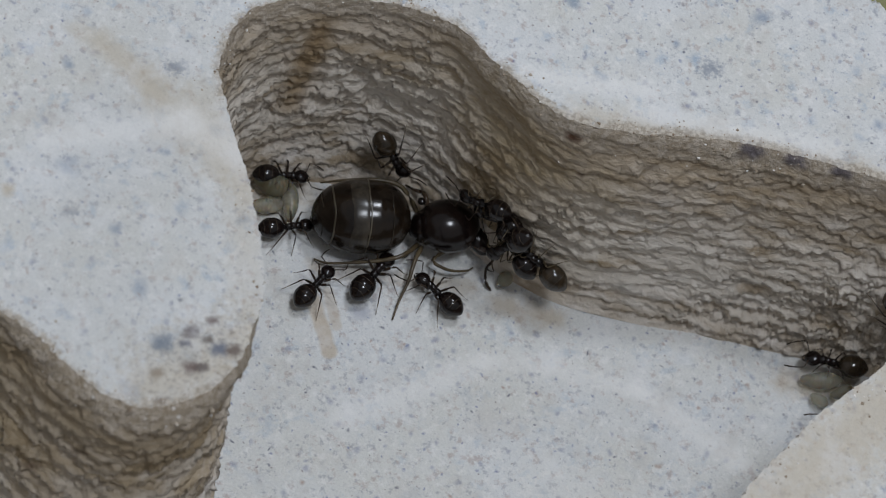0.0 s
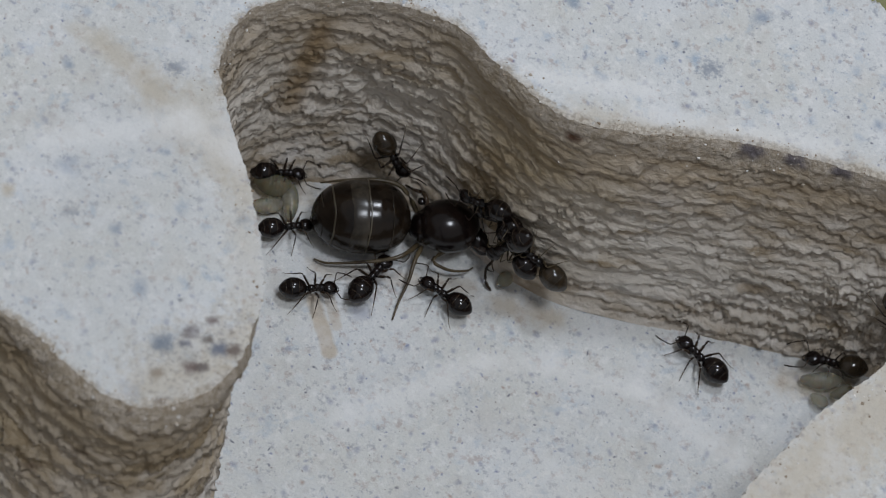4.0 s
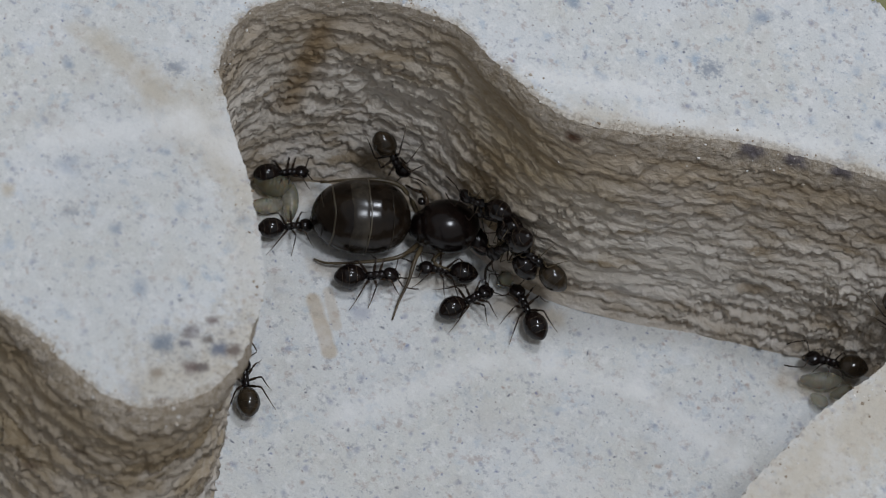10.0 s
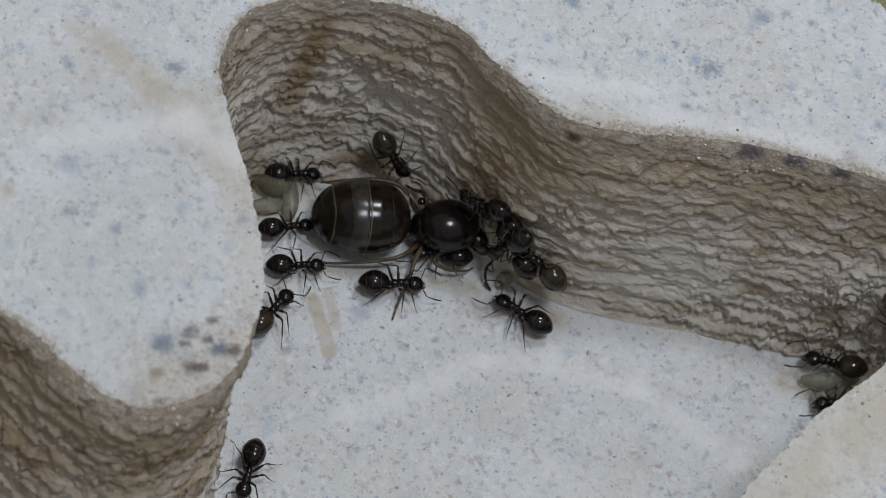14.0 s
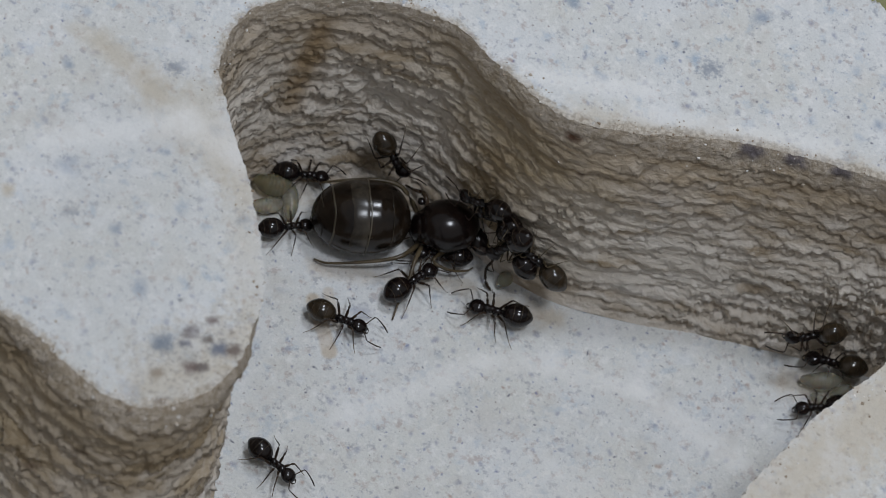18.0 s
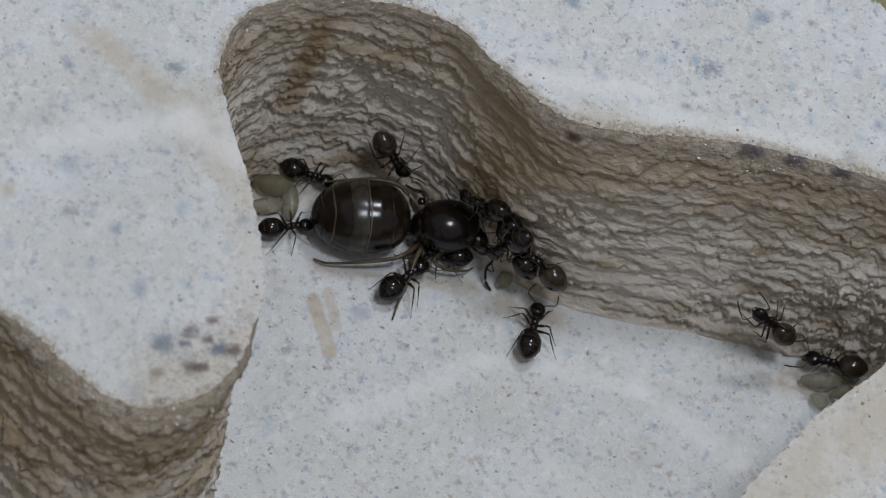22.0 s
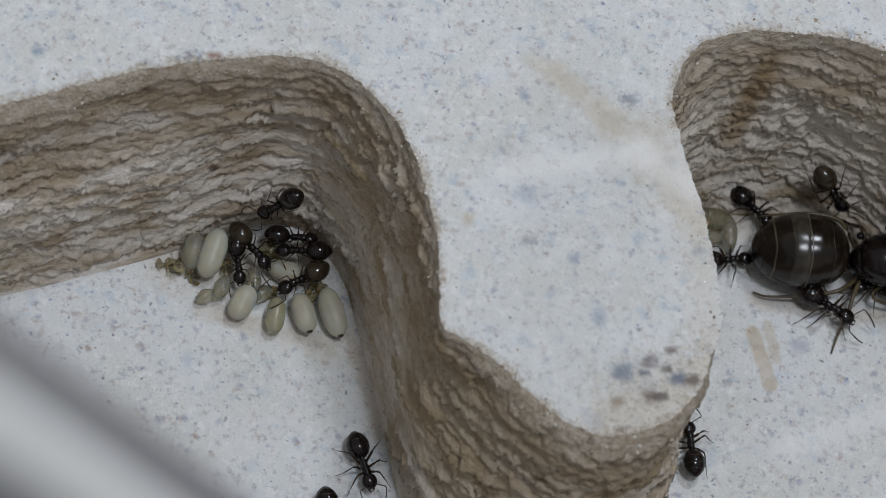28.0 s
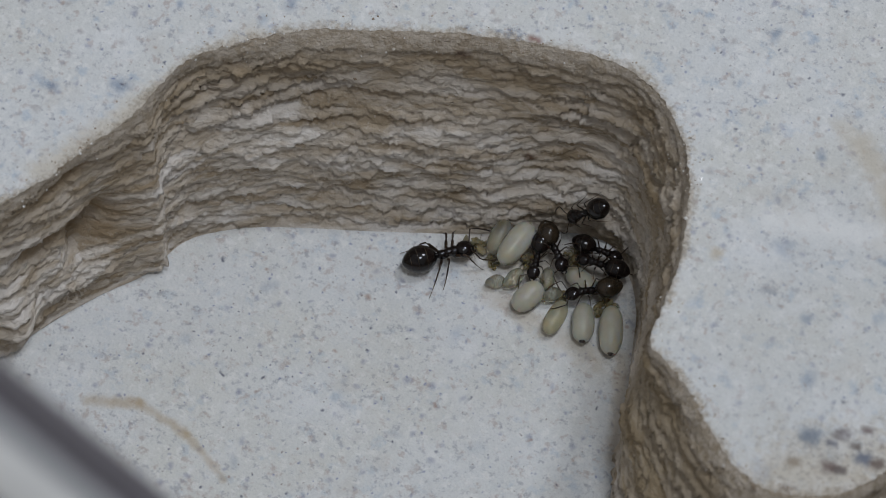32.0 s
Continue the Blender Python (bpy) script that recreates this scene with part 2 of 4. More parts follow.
def carved_plaster(name):
    """Damp, brown-stained plaster of the carved walls: pale broken flakes over brown layers."""
    m = Mat(name, 0.62, 0.28)
    wide = m.mapping((0.40, 0.40, 2.0))
    layers = m.noise(0.75, 4.0, 0.55, wide, 0.5)
    mid = m.noise(0.34, 3.0, 0.55)
    fine = m.noise(2.6, 4.0, 0.6, wide)
    flake = m.node("ShaderNodeAttribute")
    flake.attribute_name = "flake"
    fresh = m.math("ADD", flake.outputs["Fac"], m.math("MULTIPLY_ADD", layers, 1.5, -0.75))
    col = m.mix(m.ramp(layers, 0.30, 0.62), (0.48, 0.39, 0.29), (0.70, 0.63, 0.55))
    col = m.mix(m.math("MULTIPLY", m.ramp(mid, 0.46, 0.68), 0.45), col, (0.44, 0.345, 0.235))
    col = m.mix(m.math("MULTIPLY", m.ramp(fresh, 0.50, 0.95), 0.80), col, (0.79, 0.735, 0.68))
    col = m.mix(m.math("MULTIPLY", m.ramp(fresh, 0.42, 0.05), 0.75), col, (0.31, 0.23, 0.14))
    col = m.mix(m.math("MULTIPLY", m.ramp(fine, 0.55, 0.72), 0.35), col, (0.34, 0.255, 0.165))
    col = m.mix(m.math("MULTIPLY", m.ramp(m.noise(5.5, 3.0, 0.6), 0.58, 0.70), 0.25), col, (0.86, 0.83, 0.79))
    # the damp, brown-stained upper course with an uneven lower edge, and the sandy lip above it
    sep = m.node("ShaderNodeSeparateXYZ", Vector=m.co)
    damp = m.ramp(m.math("ADD", sep.outputs["Z"], m.math("MULTIPLY_ADD", m.noise(0.22, 4.0, 0.6), 9.0, -4.5)), -6.8, -0.5)
    col = m.mix(m.math("MULTIPLY", damp, 0.70), col, (0.36, 0.275, 0.178))
    for a, b, r, k in (((15.8, -6.0, -6), (16.8, -15.0, -6), 7.5, 0.35), ((18.0, -17.0, -4), (27.0, -20.0, -4), 7.0, 0.35), ((40.0, -1.0, -4), (44.0, -3.8, -6), 5.0, 0.75)):
        col = m.mix(m.math("MULTIPLY", m.smear(a, b, r, 0.5, 0.7), k), col, (0.37, 0.28, 0.16))
    col = m.mix(m.math("MULTIPLY", m.smear((40.6, -2.0, -7), (45.0, -5.0, -10), 2.6, 0.5, 0.7), 0.75), col, (0.27, 0.195, 0.11))
    for a, b, r, k in (((30.0, 1.3, -6), (37.5, 1.6, -6), 5.0, 0.60), ((46.0, -4.7, -7.5), (59.0, -6.4, -7.5), 5.0, 0.75)):
        col = m.mix(m.math("MULTIPLY", m.math("MULTIPLY", m.smear(a, b, r, 0.6, 0.8), m.ramp(layers, 0.25, 0.5)), k), col, (0.80, 0.735, 0.65))
    lip = m.ramp(m.math("ADD", sep.outputs["Z"], m.math("MULTIPLY_ADD", m.noise(0.7, 4.0, 0.6), 1.6, -0.8)), -1.5, -0.4)
    sand = m.mix(m.ramp(m.noise(2.2, 4.0, 0.7), 0.40, 0.62), (0.41, 0.34, 0.26), (0.64, 0.57, 0.49))
    col = m.mix(m.math("MULTIPLY", lip, 0.62), col, sand)
    col = m.mix(m.math("MULTIPLY", m.specks(1.0, 0.22, 0.25, 1.0, flat_face=False), 0.7), col, (0.10, 0.06, 0.04))
    for a, b, r, k in (((32.3, 2.5, -1.8), (32.07, 2.1, -4.0), 1.0, 1.0), ((32.07, 2.1, -4.0), (31.7, 1.4, -7.2), 1.2, 0.95),
                       ((-10.9, -15.2, -6.8), (-9.2, -15.0, -7.2), 1.9, 0.8), ((-11.6, -18.2, -6.0), (-10.6, -16.2, -6.4), 1.0, 0.8), ((-11.6, -18.0, -1.5), (-10.2, -15.4, -1.5), 0.9, 0.75)):
        col = m.mix(m.math("MULTIPLY", m.smear(a, b, r, 0.28, 1.2), k), col, (0.335, 0.235, 0.13))
    for a, r in (((31.1, 1.2, -9.7), 0.3), ((43.85, -2.7, -0.8), 0.42), ((3.4, -3.55, -0.9), 0.42), ((7.2, -3.65, -7.0), 0.3), ((32.1, 2.5, -3.0), 0.3)):
        col = m.mix(m.smear(a, (a[0] + 0.3, a[1], a[2] - 0.03), r, 0.4), col, (0.11, 0.055, 0.03))
    for a, b, r in (((21.8, -19.5, -3.5), (24.3, -19.75, -2.7), 0.26), ((19.9, -19.2, -6.0), (21.0, -19.9, -4.9), 0.34), ((24.3, -19.05, -0.7), (26.4, -18.6, -0.9), 0.22)):
        col = m.mix(m.math("MULTIPLY", m.smear(a, b, r, 0.7, 3.0), 0.8), col, (0.15, 0.10, 0.06))
    for a, r in (((52.0, -2.85, -0.2), 0.55), ((54.1, -3.15, -0.2), 0.5), ((56.4, -3.5, -0.2), 0.45)):
        col = m.mix(m.math("MULTIPLY", m.smear(a, (a[0] + 0.4, a[1], a[2]), r, 0.9), 0.8), col, (0.10, 0.09, 0.12))
    m.color(col)
    gritty = m.math("MULTIPLY", m.noise(6.0, 4.0, 0.7), m.math("MULTIPLY_ADD", lip, 0.5, 0.2))
    h = m.math("ADD", gritty, m.math("MULTIPLY", m.noise(2.4, 5.0, 0.66, m.mapping((0.6, 0.6, 1.5))), 0.9))
    m.bump(h, 0.34, 0.9)
    return m.m


def chitin(name, base, tint, rough=0.22, spec=0.6):
    m = Mat(name, rough, spec)
    n = m.noise(0.8, 4.0, 0.6, None, 0.8)
    col = m.mix(m.ramp(n, 0.35, 0.7), base, tint)
    m.color(col)
    m.bump(m.noise(22.0, 2.0, 0.5), 0.006, 0.25)
    return m.m


def brood(name, base, tint, clear=0.12, rough=0.12):
    m = Mat(name, rough, 0.4)
    m.b.inputs["IOR"].default_value = 1.36
    m.b.inputs["Transmission Weight"].default_value = clear
    n = m.noise(1.2, 3.0, 0.55)
    m.color(m.mix(m.ramp(n, 0.35, 0.7), base, tint))
    m.b.inputs["Subsurface Weight"].default_value = 0.9
    m.b.inputs["Subsurface Radius"].default_value = (0.6 * MM, 0.45 * MM, 0.3 * MM)
    m.b.inputs["Subsurface Scale"].default_value = 0.9
    m.bump(m.noise(3.0, 2.0), 0.05, 0.4)
    return m.m


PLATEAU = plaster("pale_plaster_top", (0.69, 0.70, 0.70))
FLOOR = plaster("pale_plaster_floor", (0.70, 0.71, 0.71), True)
WALL = carved_plaster("carved_brown_plaster")
def grains(name):
    m = Mat(name, 0.22, 0.6)
    geo = m.t.nodes.new("ShaderNodeNewGeometry")
    pick = geo.outputs["Random Per Island"]
    col = m.mix(m.ramp(pick, 0.0, 0.5), (0.25, 0.18, 0.12), (0.50, 0.42, 0.33))
    col = m.mix(m.ramp(pick, 0.5, 0.9), col, (0.80, 0.78, 0.75))
    m.color(col)
    return m.m


GRAINS = grains("sandy_grains")
BLACK = chitin("black_brown_chitin", (0.004, 0.003, 0.003), (0.013, 0.007, 0.006), 0.16, 0.42)
GASTER = chitin("gaster_chitin", (0.005, 0.0035, 0.0035), (0.016, 0.009, 0.007), 0.14, 0.42)
BAND = chitin("pale_band_chitin", (0.045, 0.033, 0.021), (0.075, 0.056, 0.037), 0.2, 0.4)
LEG = chitin("brown_leg_chitin", (0.020, 0.012, 0.008), (0.075, 0.045, 0.024), 0.3, 0.4)
FOOT = chitin("straw_foot_chitin", (0.12, 0.085, 0.048), (0.19, 0.145, 0.085), 0.4, 0.35)
QBODY = chitin("queen_chitin", (0.005, 0.003, 0.003), (0.013, 0.007, 0.005), 0.19, 0.42)
QGAST = chitin("queen_gaster_chitin", (0.007, 0.0045, 0.003), (0.019, 0.012, 0.007), 0.17, 0.40)
QBAND = chitin("queen_band_chitin", (0.022, 0.017, 0.012), (0.058, 0.048, 0.035), 0.22, 0.48)
QLINE = chitin("queen_plate_edge_chitin", (0.05, 0.040, 0.027), (0.10, 0.085, 0.058), 0.3, 0.45)
GASTER_PALE = chitin("pale_gaster_chitin", (0.020, 0.014, 0.008), (0.055, 0.037, 0.021), 0.15, 0.50)
QLEG = chitin("straw_leg_chitin", (0.060, 0.043, 0.023), (0.13, 0.098, 0.055), 0.35, 0.4)
PUPA = brood("cocoon_silk", (0.60, 0.575, 0.47), (0.70, 0.68, 0.59), 0.40, 0.30)
PUPA_CLEAR = brood("thin_cocoon_silk", (0.60, 0.57, 0.42), (0.70, 0.67, 0.52), 0.7, 0.2)
SCRAP = brood("old_silk", (0.34, 0.27, 0.14), (0.52, 0.45, 0.29), 0.5)
LARVA = brood("larva_skin", (0.56, 0.53, 0.43), (0.70, 0.68, 0.58), 0.80)
OLD_LARVA = brood("olive_larva_skin", (0.44, 0.40, 0.27), (0.58, 0.54, 0.40), 0.80)
SPOT = chitin("cocoon_spot", (0.03, 0.02, 0.015), (0.05, 0.03, 0.02), 0.4)


# ---- mesh helpers ----
def mesh_of(name, bm, material, smooth=True):
    me = bpy.data.meshes.new(name)
    bm.to_mesh(me)
    bm.free()
    if smooth:
        me.polygons.foreach_set("use_smooth", [True] * len(me.polygons))
    me.materials.append(material)
    return me


def part(name, bm, material, parent, label=""):
    ob = new(name, mesh_of(name, bm, material))
    ob.parent = parent
    if label:
        tagged(ob, label)
    return ob


def lump(bm, centre, radii, turn=(0, 0, 0), tip=0.0, seg=20, rings=12):
    """An ellipsoid in mm, drawn to a point towards -x by tip."""
    r = bmesh.ops.create_uvsphere(bm, u_segments=seg, v_segments=rings, radius=1.0)
    m = Euler([radians(a) for a in turn]).to_matrix()
    for v in r["verts"]:
        p = Vector((v.co.z, v.co.y, -v.co.x))
        if tip:
            k = 1 - tip * max(0.0, -p.x) ** 2.2
            p = Vector((p.x * (1 + 0.15 * tip), p.y * k, p.z * k))
        p = m @ Vector((p.x * radii[0], p.y * radii[1], p.z * radii[2]))
        v.co = (p + Vector(centre)) * MM
    return r["verts"]


def limb(bm, points, radii, seg=6):
    """A round tapered limb in mm through the points."""
    pts = [Vector(p) for p in points]
    rings = []
    for i, p in enumerate(pts):
        d = (pts[min(i + 1, len(pts) - 1)] - pts[max(i - 1, 0)]).normalized()
        u = d.orthogonal().normalized()
        w = d.cross(u)
        rings.append([bm.verts.new((p + (u * math.cos(k * math.tau / seg) + w * math.sin(k * math.tau / seg)) * radii[i]) * MM) for k in range(seg)])
    for a, b in zip(rings, rings[1:]):
        for k in range(seg):
            bm.faces.new((a[k], a[(k + 1) % seg], b[(k + 1) % seg], b[k]))
    bm.faces.new(rings[0][::-1])
    bm.faces.new(rings[-1])


def bent(points, n=4):
    """Rounds a polyline: n Catmull-Rom steps to each stretch."""
    p = [Vector(q) for q in points]
    p = [2 * p[0] - p[1]] + p + [2 * p[-1] - p[-2]]
    out = []
    for i in range(1, len(p) - 2):
        for k in range(n):
            t = k / n
            out.append(0.5 * (2 * p[i] + (p[i + 1] - p[i - 1]) * t + (2 * p[i - 1] - 5 * p[i] + 4 * p[i + 1] - p[i + 2]) * t * t
                              + (3 * p[i] - p[i - 1] - 3 * p[i + 1] + p[i + 2]) * t ** 3))
    out.append(p[-2])
    return out


# ---- the carved plaster block ----
DEPTH = 12.0
# each stretch: rim x, y and foot x, y, in mm
WALL_LEFT = [(-20, -30, -17, -32), (-11.9, -19.7, -11.4, -20.3), (-9.6, -15.4, -9.2, -16.5), (-8.5, -13.0, -7.5, -14.2), (-7.6, -9.6, -6.6, -11.9),
             (-5.8, -7.7, -4.6, -10.3), (-3.1, -5.6, -1.6, -8.8), (0.8, -3.9, 1.6, -7.5), (5.2, -2.3, 5.6, -5.8), (9.9, -1.4, 9.4, -3.9),
             (12.4, -2.1, 11.8, -3.6), (14.1, -3.5, 13.2, -4.8), (15.3, -5.4, 14.2, -6.4), (16.1, -7.6, 14.8, -8.2), (16.7, -10.1, 15.5, -10.6)]
WALL_NECK = [(16.8, -12.4, 16.1, -13.0), (17.0, -14.1, 16.7, -15.4), (18.0, -14.8, 17.3, -17.6), (19.6, -15.8, 18.3, -19.8), (21.0, -17.1, 19.9, -21.4),
             (22.7, -18.3, 22.2, -22.4), (24.7, -18.7, 25.0, -22.6), (26.8, -18.0, 27.6, -21.0), (28.2, -16.6, 29.2, -18.2), (29.1, -14.7, 29.4, -15.2),
             (29.6, -12.4, 28.9, -12.2), (29.4, -10.0, 28.5, -9.8), (28.9, -7.4, 28.0, -7.2), (28.2, -5.0, 27.8, -4.8), (27.5, -2.5, 28.2, -2.8)]
WALL_RIGHT = [(27.4, -0.8, 29.0, -2.5), (28.1, 1.0, 30.4, -1.0), (29.3, 2.0, 32.0, -0.6), (31.5, 2.7, 33.7, -0.4), (35.2, 2.8, 36.4, -0.6), (38.1, 2.1, 38.6, -1.4),
              (39.6, 0.7, 39.9, -2.3), (41.0, -0.5, 41.2, -3.0), (42.5, -1.8, 43.0, -4.4), (44.2, -2.5, 45.6, -5.6), (46.4, -2.7, 48.6, -6.2), (49.0, -2.6, 51.7, -6.6),
              (52.0, -2.7, 54.5, -6.9), (55.0, -3.2, 57.3, -7.3), (58.6, -3.9, 60.0, -7.8), (63.0, -5.2, 62.6, -8.4), (65.5, -7.0, 64.2, -9.0)]
WALL_ISLAND = [(63.5, -9.0, 62.0, -9.8), (60.2, -10.2, 60.6, -11.0), (58.1, -13.2, 59.2, -13.8), (56.3, -14.8, 57.5, -15.7), (54.4, -16.6, 55.6, -17.5),
               (52.7, -18.5, 53.9, -19.3), (51.0, -20.7, 52.2, -21.4), (47.5, -27, 48, -27.5), (40, -36, 39, -34), (22, -42, 22, -40), (0, -44, 1, -42), (-16, -40, -14, -39)]


def closed_curve(points, step):
    """A closed Catmull-Rom curve through 4-tuples, sampled at about that step along its first two."""
    p = [np.array(q, float) for q in points]
    n = len(p)
    out = []
    for i in range(n):
        a, b, c, d = p[i - 1], p[i], p[(i + 1) % n], p[(i + 2) % n]
        k = max(2, int(math.hypot(*(c - b)[:2]) / step))
        for j in range(k):
            t = j / k
            out.append(0.5 * (2 * b + (c - a) * t + (2 * a - 5 * b + 4 * c - d) * t * t + (3 * b - a - 3 * c + d) * t ** 3))
    return out


def scatter(ix, iy, seed):
    """Repeatable random numbers, 0 to 1, for whole-numbered cells."""
    h = np.sin(ix * 127.1 + iy * 311.7 + seed * 74.7) * 43758.5453
    return h - np.floor(h)


def soft_noise(x, y, seed, octaves=1):
    """Smooth noise in -1..1 over arrays."""
    total, amp, norm = 0.0, 1.0, 0.0
    for k in range(octaves):
        ix, iy = np.floor(x), np.floor(y)
        fx, fy = x - ix, y - iy
        fx, fy = fx * fx * (3 - 2 * fx), fy * fy * (3 - 2 * fy)
        q = [scatter(ix + a, iy + b, seed + 3.7 * k) for b in (0, 1) for a in (0, 1)]
        total = total + amp * (2 * ((q[0] * (1 - fx) + q[1] * fx) * (1 - fy) + (q[2] * (1 - fx) + q[3] * fx) * fy) - 1)
        norm += amp
        amp *= 0.55
        x, y = x * 2.03 + 11.3, y * 2.03 + 5.1
    return total / norm


def flakes(s, z, long, high, seed, lean=0.7):
    """Broken flakes, each a slanted facet that ends in a sharp lower edge: relief about -0.5..0.5 and a random tone per flake."""
    x, y = s / long, z / high
    ix, iy = np.floor(x), np.floor(y)
    best = np.full(x.shape, 9.0)
    relief, tone = np.zeros(x.shape), np.zeros(x.shape)
    for a in (-1, 0, 1):
        for b in (-1, 0, 1):
            cx, cy = ix + a, iy + b
            dx = x - cx - 0.08 - 0.84 * scatter(cx, cy, seed)
            dy = y - cy - 0.08 - 0.84 * scatter(cx, cy, seed + 1)
            d = dx * dx + dy * dy
            r, t = scatter(cx, cy, seed + 2), scatter(cx, cy, seed + 4)
            near = d < best
            best = np.where(near, d, best)
            relief = np.where(near, 0.75 * (r - 0.5) - lean * (0.35 + t) * dy + 0.45 * (scatter(cx, cy, seed + 3) - 0.5) * dx, relief)
            tone = np.where(near, t, tone)
    return relief, tone


def build_block():
    stretches = (("wall_left_chamber", WALL_LEFT, "brown carved plaster wall of the brood chamber"),
                 ("wall_spur", WALL_NECK, "brown carved plaster wall round the spur"),
                 ("wall_queen_chamber", WALL_RIGHT, "brown carved plaster wall of the queen's chamber"),
                 ("wall_near_side", WALL_ISLAND, "brown carved plaster wall on the near side"))
    everything = WALL_LEFT + WALL_NECK + WALL_RIGHT + WALL_ISLAND
    curve = closed_curve(everything, 0.10)
    marks = []
    for _, pts, _ in stretches:
        first = np.array(pts[0][:2])
        marks.append(min(range(len(curve)), key=lambda i: np.hypot(*(curve[i][:2] - first))))
    marks.append(len(curve))
    rows = 120
    c = np.array(curve)
    step = np.hypot(*(np.roll(c, -1, 0) - c)[:, :2].T)
    s = (np.cumsum(step) - step)[:, None]
    d = np.roll(c, -3, 0)[:, :2] - np.roll(c, 3, 0)[:, :2]
    d /= np.maximum(1e-6, np.hypot(d[:, 0], d[:, 1]))[:, None]
    normals = np.stack((d[:, 1], -d[:, 0]), 1)
    v = (np.arange(rows + 1) / rows)[None, :]
    z = -DEPTH * v + 0 * s
    rx, ry, fx, fy = [c[:, k][:, None] for k in range(4)]
    sa = s + 0 * z
    # layers sag and swell along the wall, and their edges are jagged
    zw = z + 1.1 * soft_noise(sa * 0.09, z * 0.10, 3.0, 2) + 0.30 * soft_noise(sa * 0.55, z * 0.6, 8.0, 2) + 0.09 * soft_noise(sa * 2.6, z * 2.2, 9.0, 2)
    sw = sa + 0.7 * soft_noise(sa * 0.5, z * 0.9, 14.0, 2) + 0.12 * soft_noise(sa * 3.1, z * 3.1, 17.0)
    lumpy = np.clip(0.45 + 1.0 * soft_noise(sa * 0.06, z * 0.15, 5.0, 2) + np.where(rx > 43, 0.40, np.where((ry < -14) & (rx > 17), 0.15, -0.25)), 0.0, 1.0)
    big, tone_a = flakes(sw, zw, 2.3, 0.95, 21.0)
    middle, tone_b = flakes(sw, zw, 1.15, 0.48, 33.0)
    small, tone_c = flakes(sw, zw, 0.55, 0.26, 47.0)
    long_big, tone_d = flakes(sw, zw, 3.6, 0.85, 61.0)
    long_small, tone_e = flakes(sw, zw, 1.9, 0.44, 75.0)
    chunk = (0.26 * big + 0.44 * middle + 0.22 * small + 0.18 * long_small) * (0.55 + 0.45 * np.clip((v - 0.15) / 0.3, 0, 1))
    sheet = 0.34 * long_big + 0.34 * long_small + 0.16 * middle + 0.12 * small
    worn = np.clip(0.5 + 1.3 * soft_noise(sa * 0.11, z * 0.28, 91.0, 2), 0.55, 1.0)
    rough = 1.25 * (chunk * lumpy + sheet * (1 - lumpy)) * worn + 0.40 * soft_noise(sa * 0.16, z * 0.3, 20.0) + 0.05 * soft_noise(sa * 5, z * 5, 27.0) - 0.15
    tone = (0.45 * tone_a + 0.35 * tone_b + 0.20 * tone_c) * lumpy + (0.55 * tone_d + 0.45 * tone_e) * (1 - lumpy)
    rough *= np.where((ry < -13.5) & (rx > 16), 1.4, 1.0)
    # a niche and a rib at the mouth of the side passage
    rough -= 2.3 * np.exp(-((rx + 9.6) ** 2 + (ry + 15.2) ** 2) / 1.1 - ((z + 7.0 - 0.5 * (ry + 15.2)) / 1.5) ** 2)
    rough -= 0.9 * np.exp(-((rx + 11.0) ** 2 + (ry + 17.9) ** 2) / 2.6 - ((z + 6.0) / 0.6) ** 2)
    rough -= 0.9 * np.exp(-((rx + 10.4) ** 2 + (ry + 16.8) ** 2) / 1.8 - ((z + 1.5 - 0.2 * (ry + 16.8)) / 0.4) ** 2)
    rough += 0.7 * np.exp(-((rx + 8.2) ** 2 + (ry + 12.4) ** 2) / 0.6) * (0.4 + 0.6 * v)
    rough += 1.1 * np.exp(-((rx + 11.9) ** 2 + (ry + 19.6) ** 2) / 1.3 - ((z + 9.5) / 2.2) ** 2)
    out = rough * np.minimum(1.0, v / 0.10) * np.minimum(1.0, (1 - v) / 0.03)
    # rounded, crumbly rim
    k = np.clip(1 - v / 0.09, 0, 1)
    out -= k * k * (0.04 + 0.08 * soft_noise(sa * 0.7, z * 0.0, 5.0, 3) + 0.10 * soft_noise(sa * 4.1, z * 1.5, 9.0, 3))
    ease = v + 0.17 * (1 - np.exp(-v / 0.055)) * (1 - v)
    # in the queen's alcove the wall runs out into a low toe
    toe = 0.38 * np.clip((rx - 27.5) / 2, 0, 1) * np.clip((41.5 - rx) / 2, 0, 1) * (ry > -2.5)
    ease = (1 - toe) * ease + toe * v ** 8
    x = rx + (fx - rx) * ease + normals[:, :1] * out
    y = ry + (fy - ry) * ease + normals[:, 1:] * out
    return curve, np.stack((x, y, z), 2) * MM, normals, marks, stretches, tone


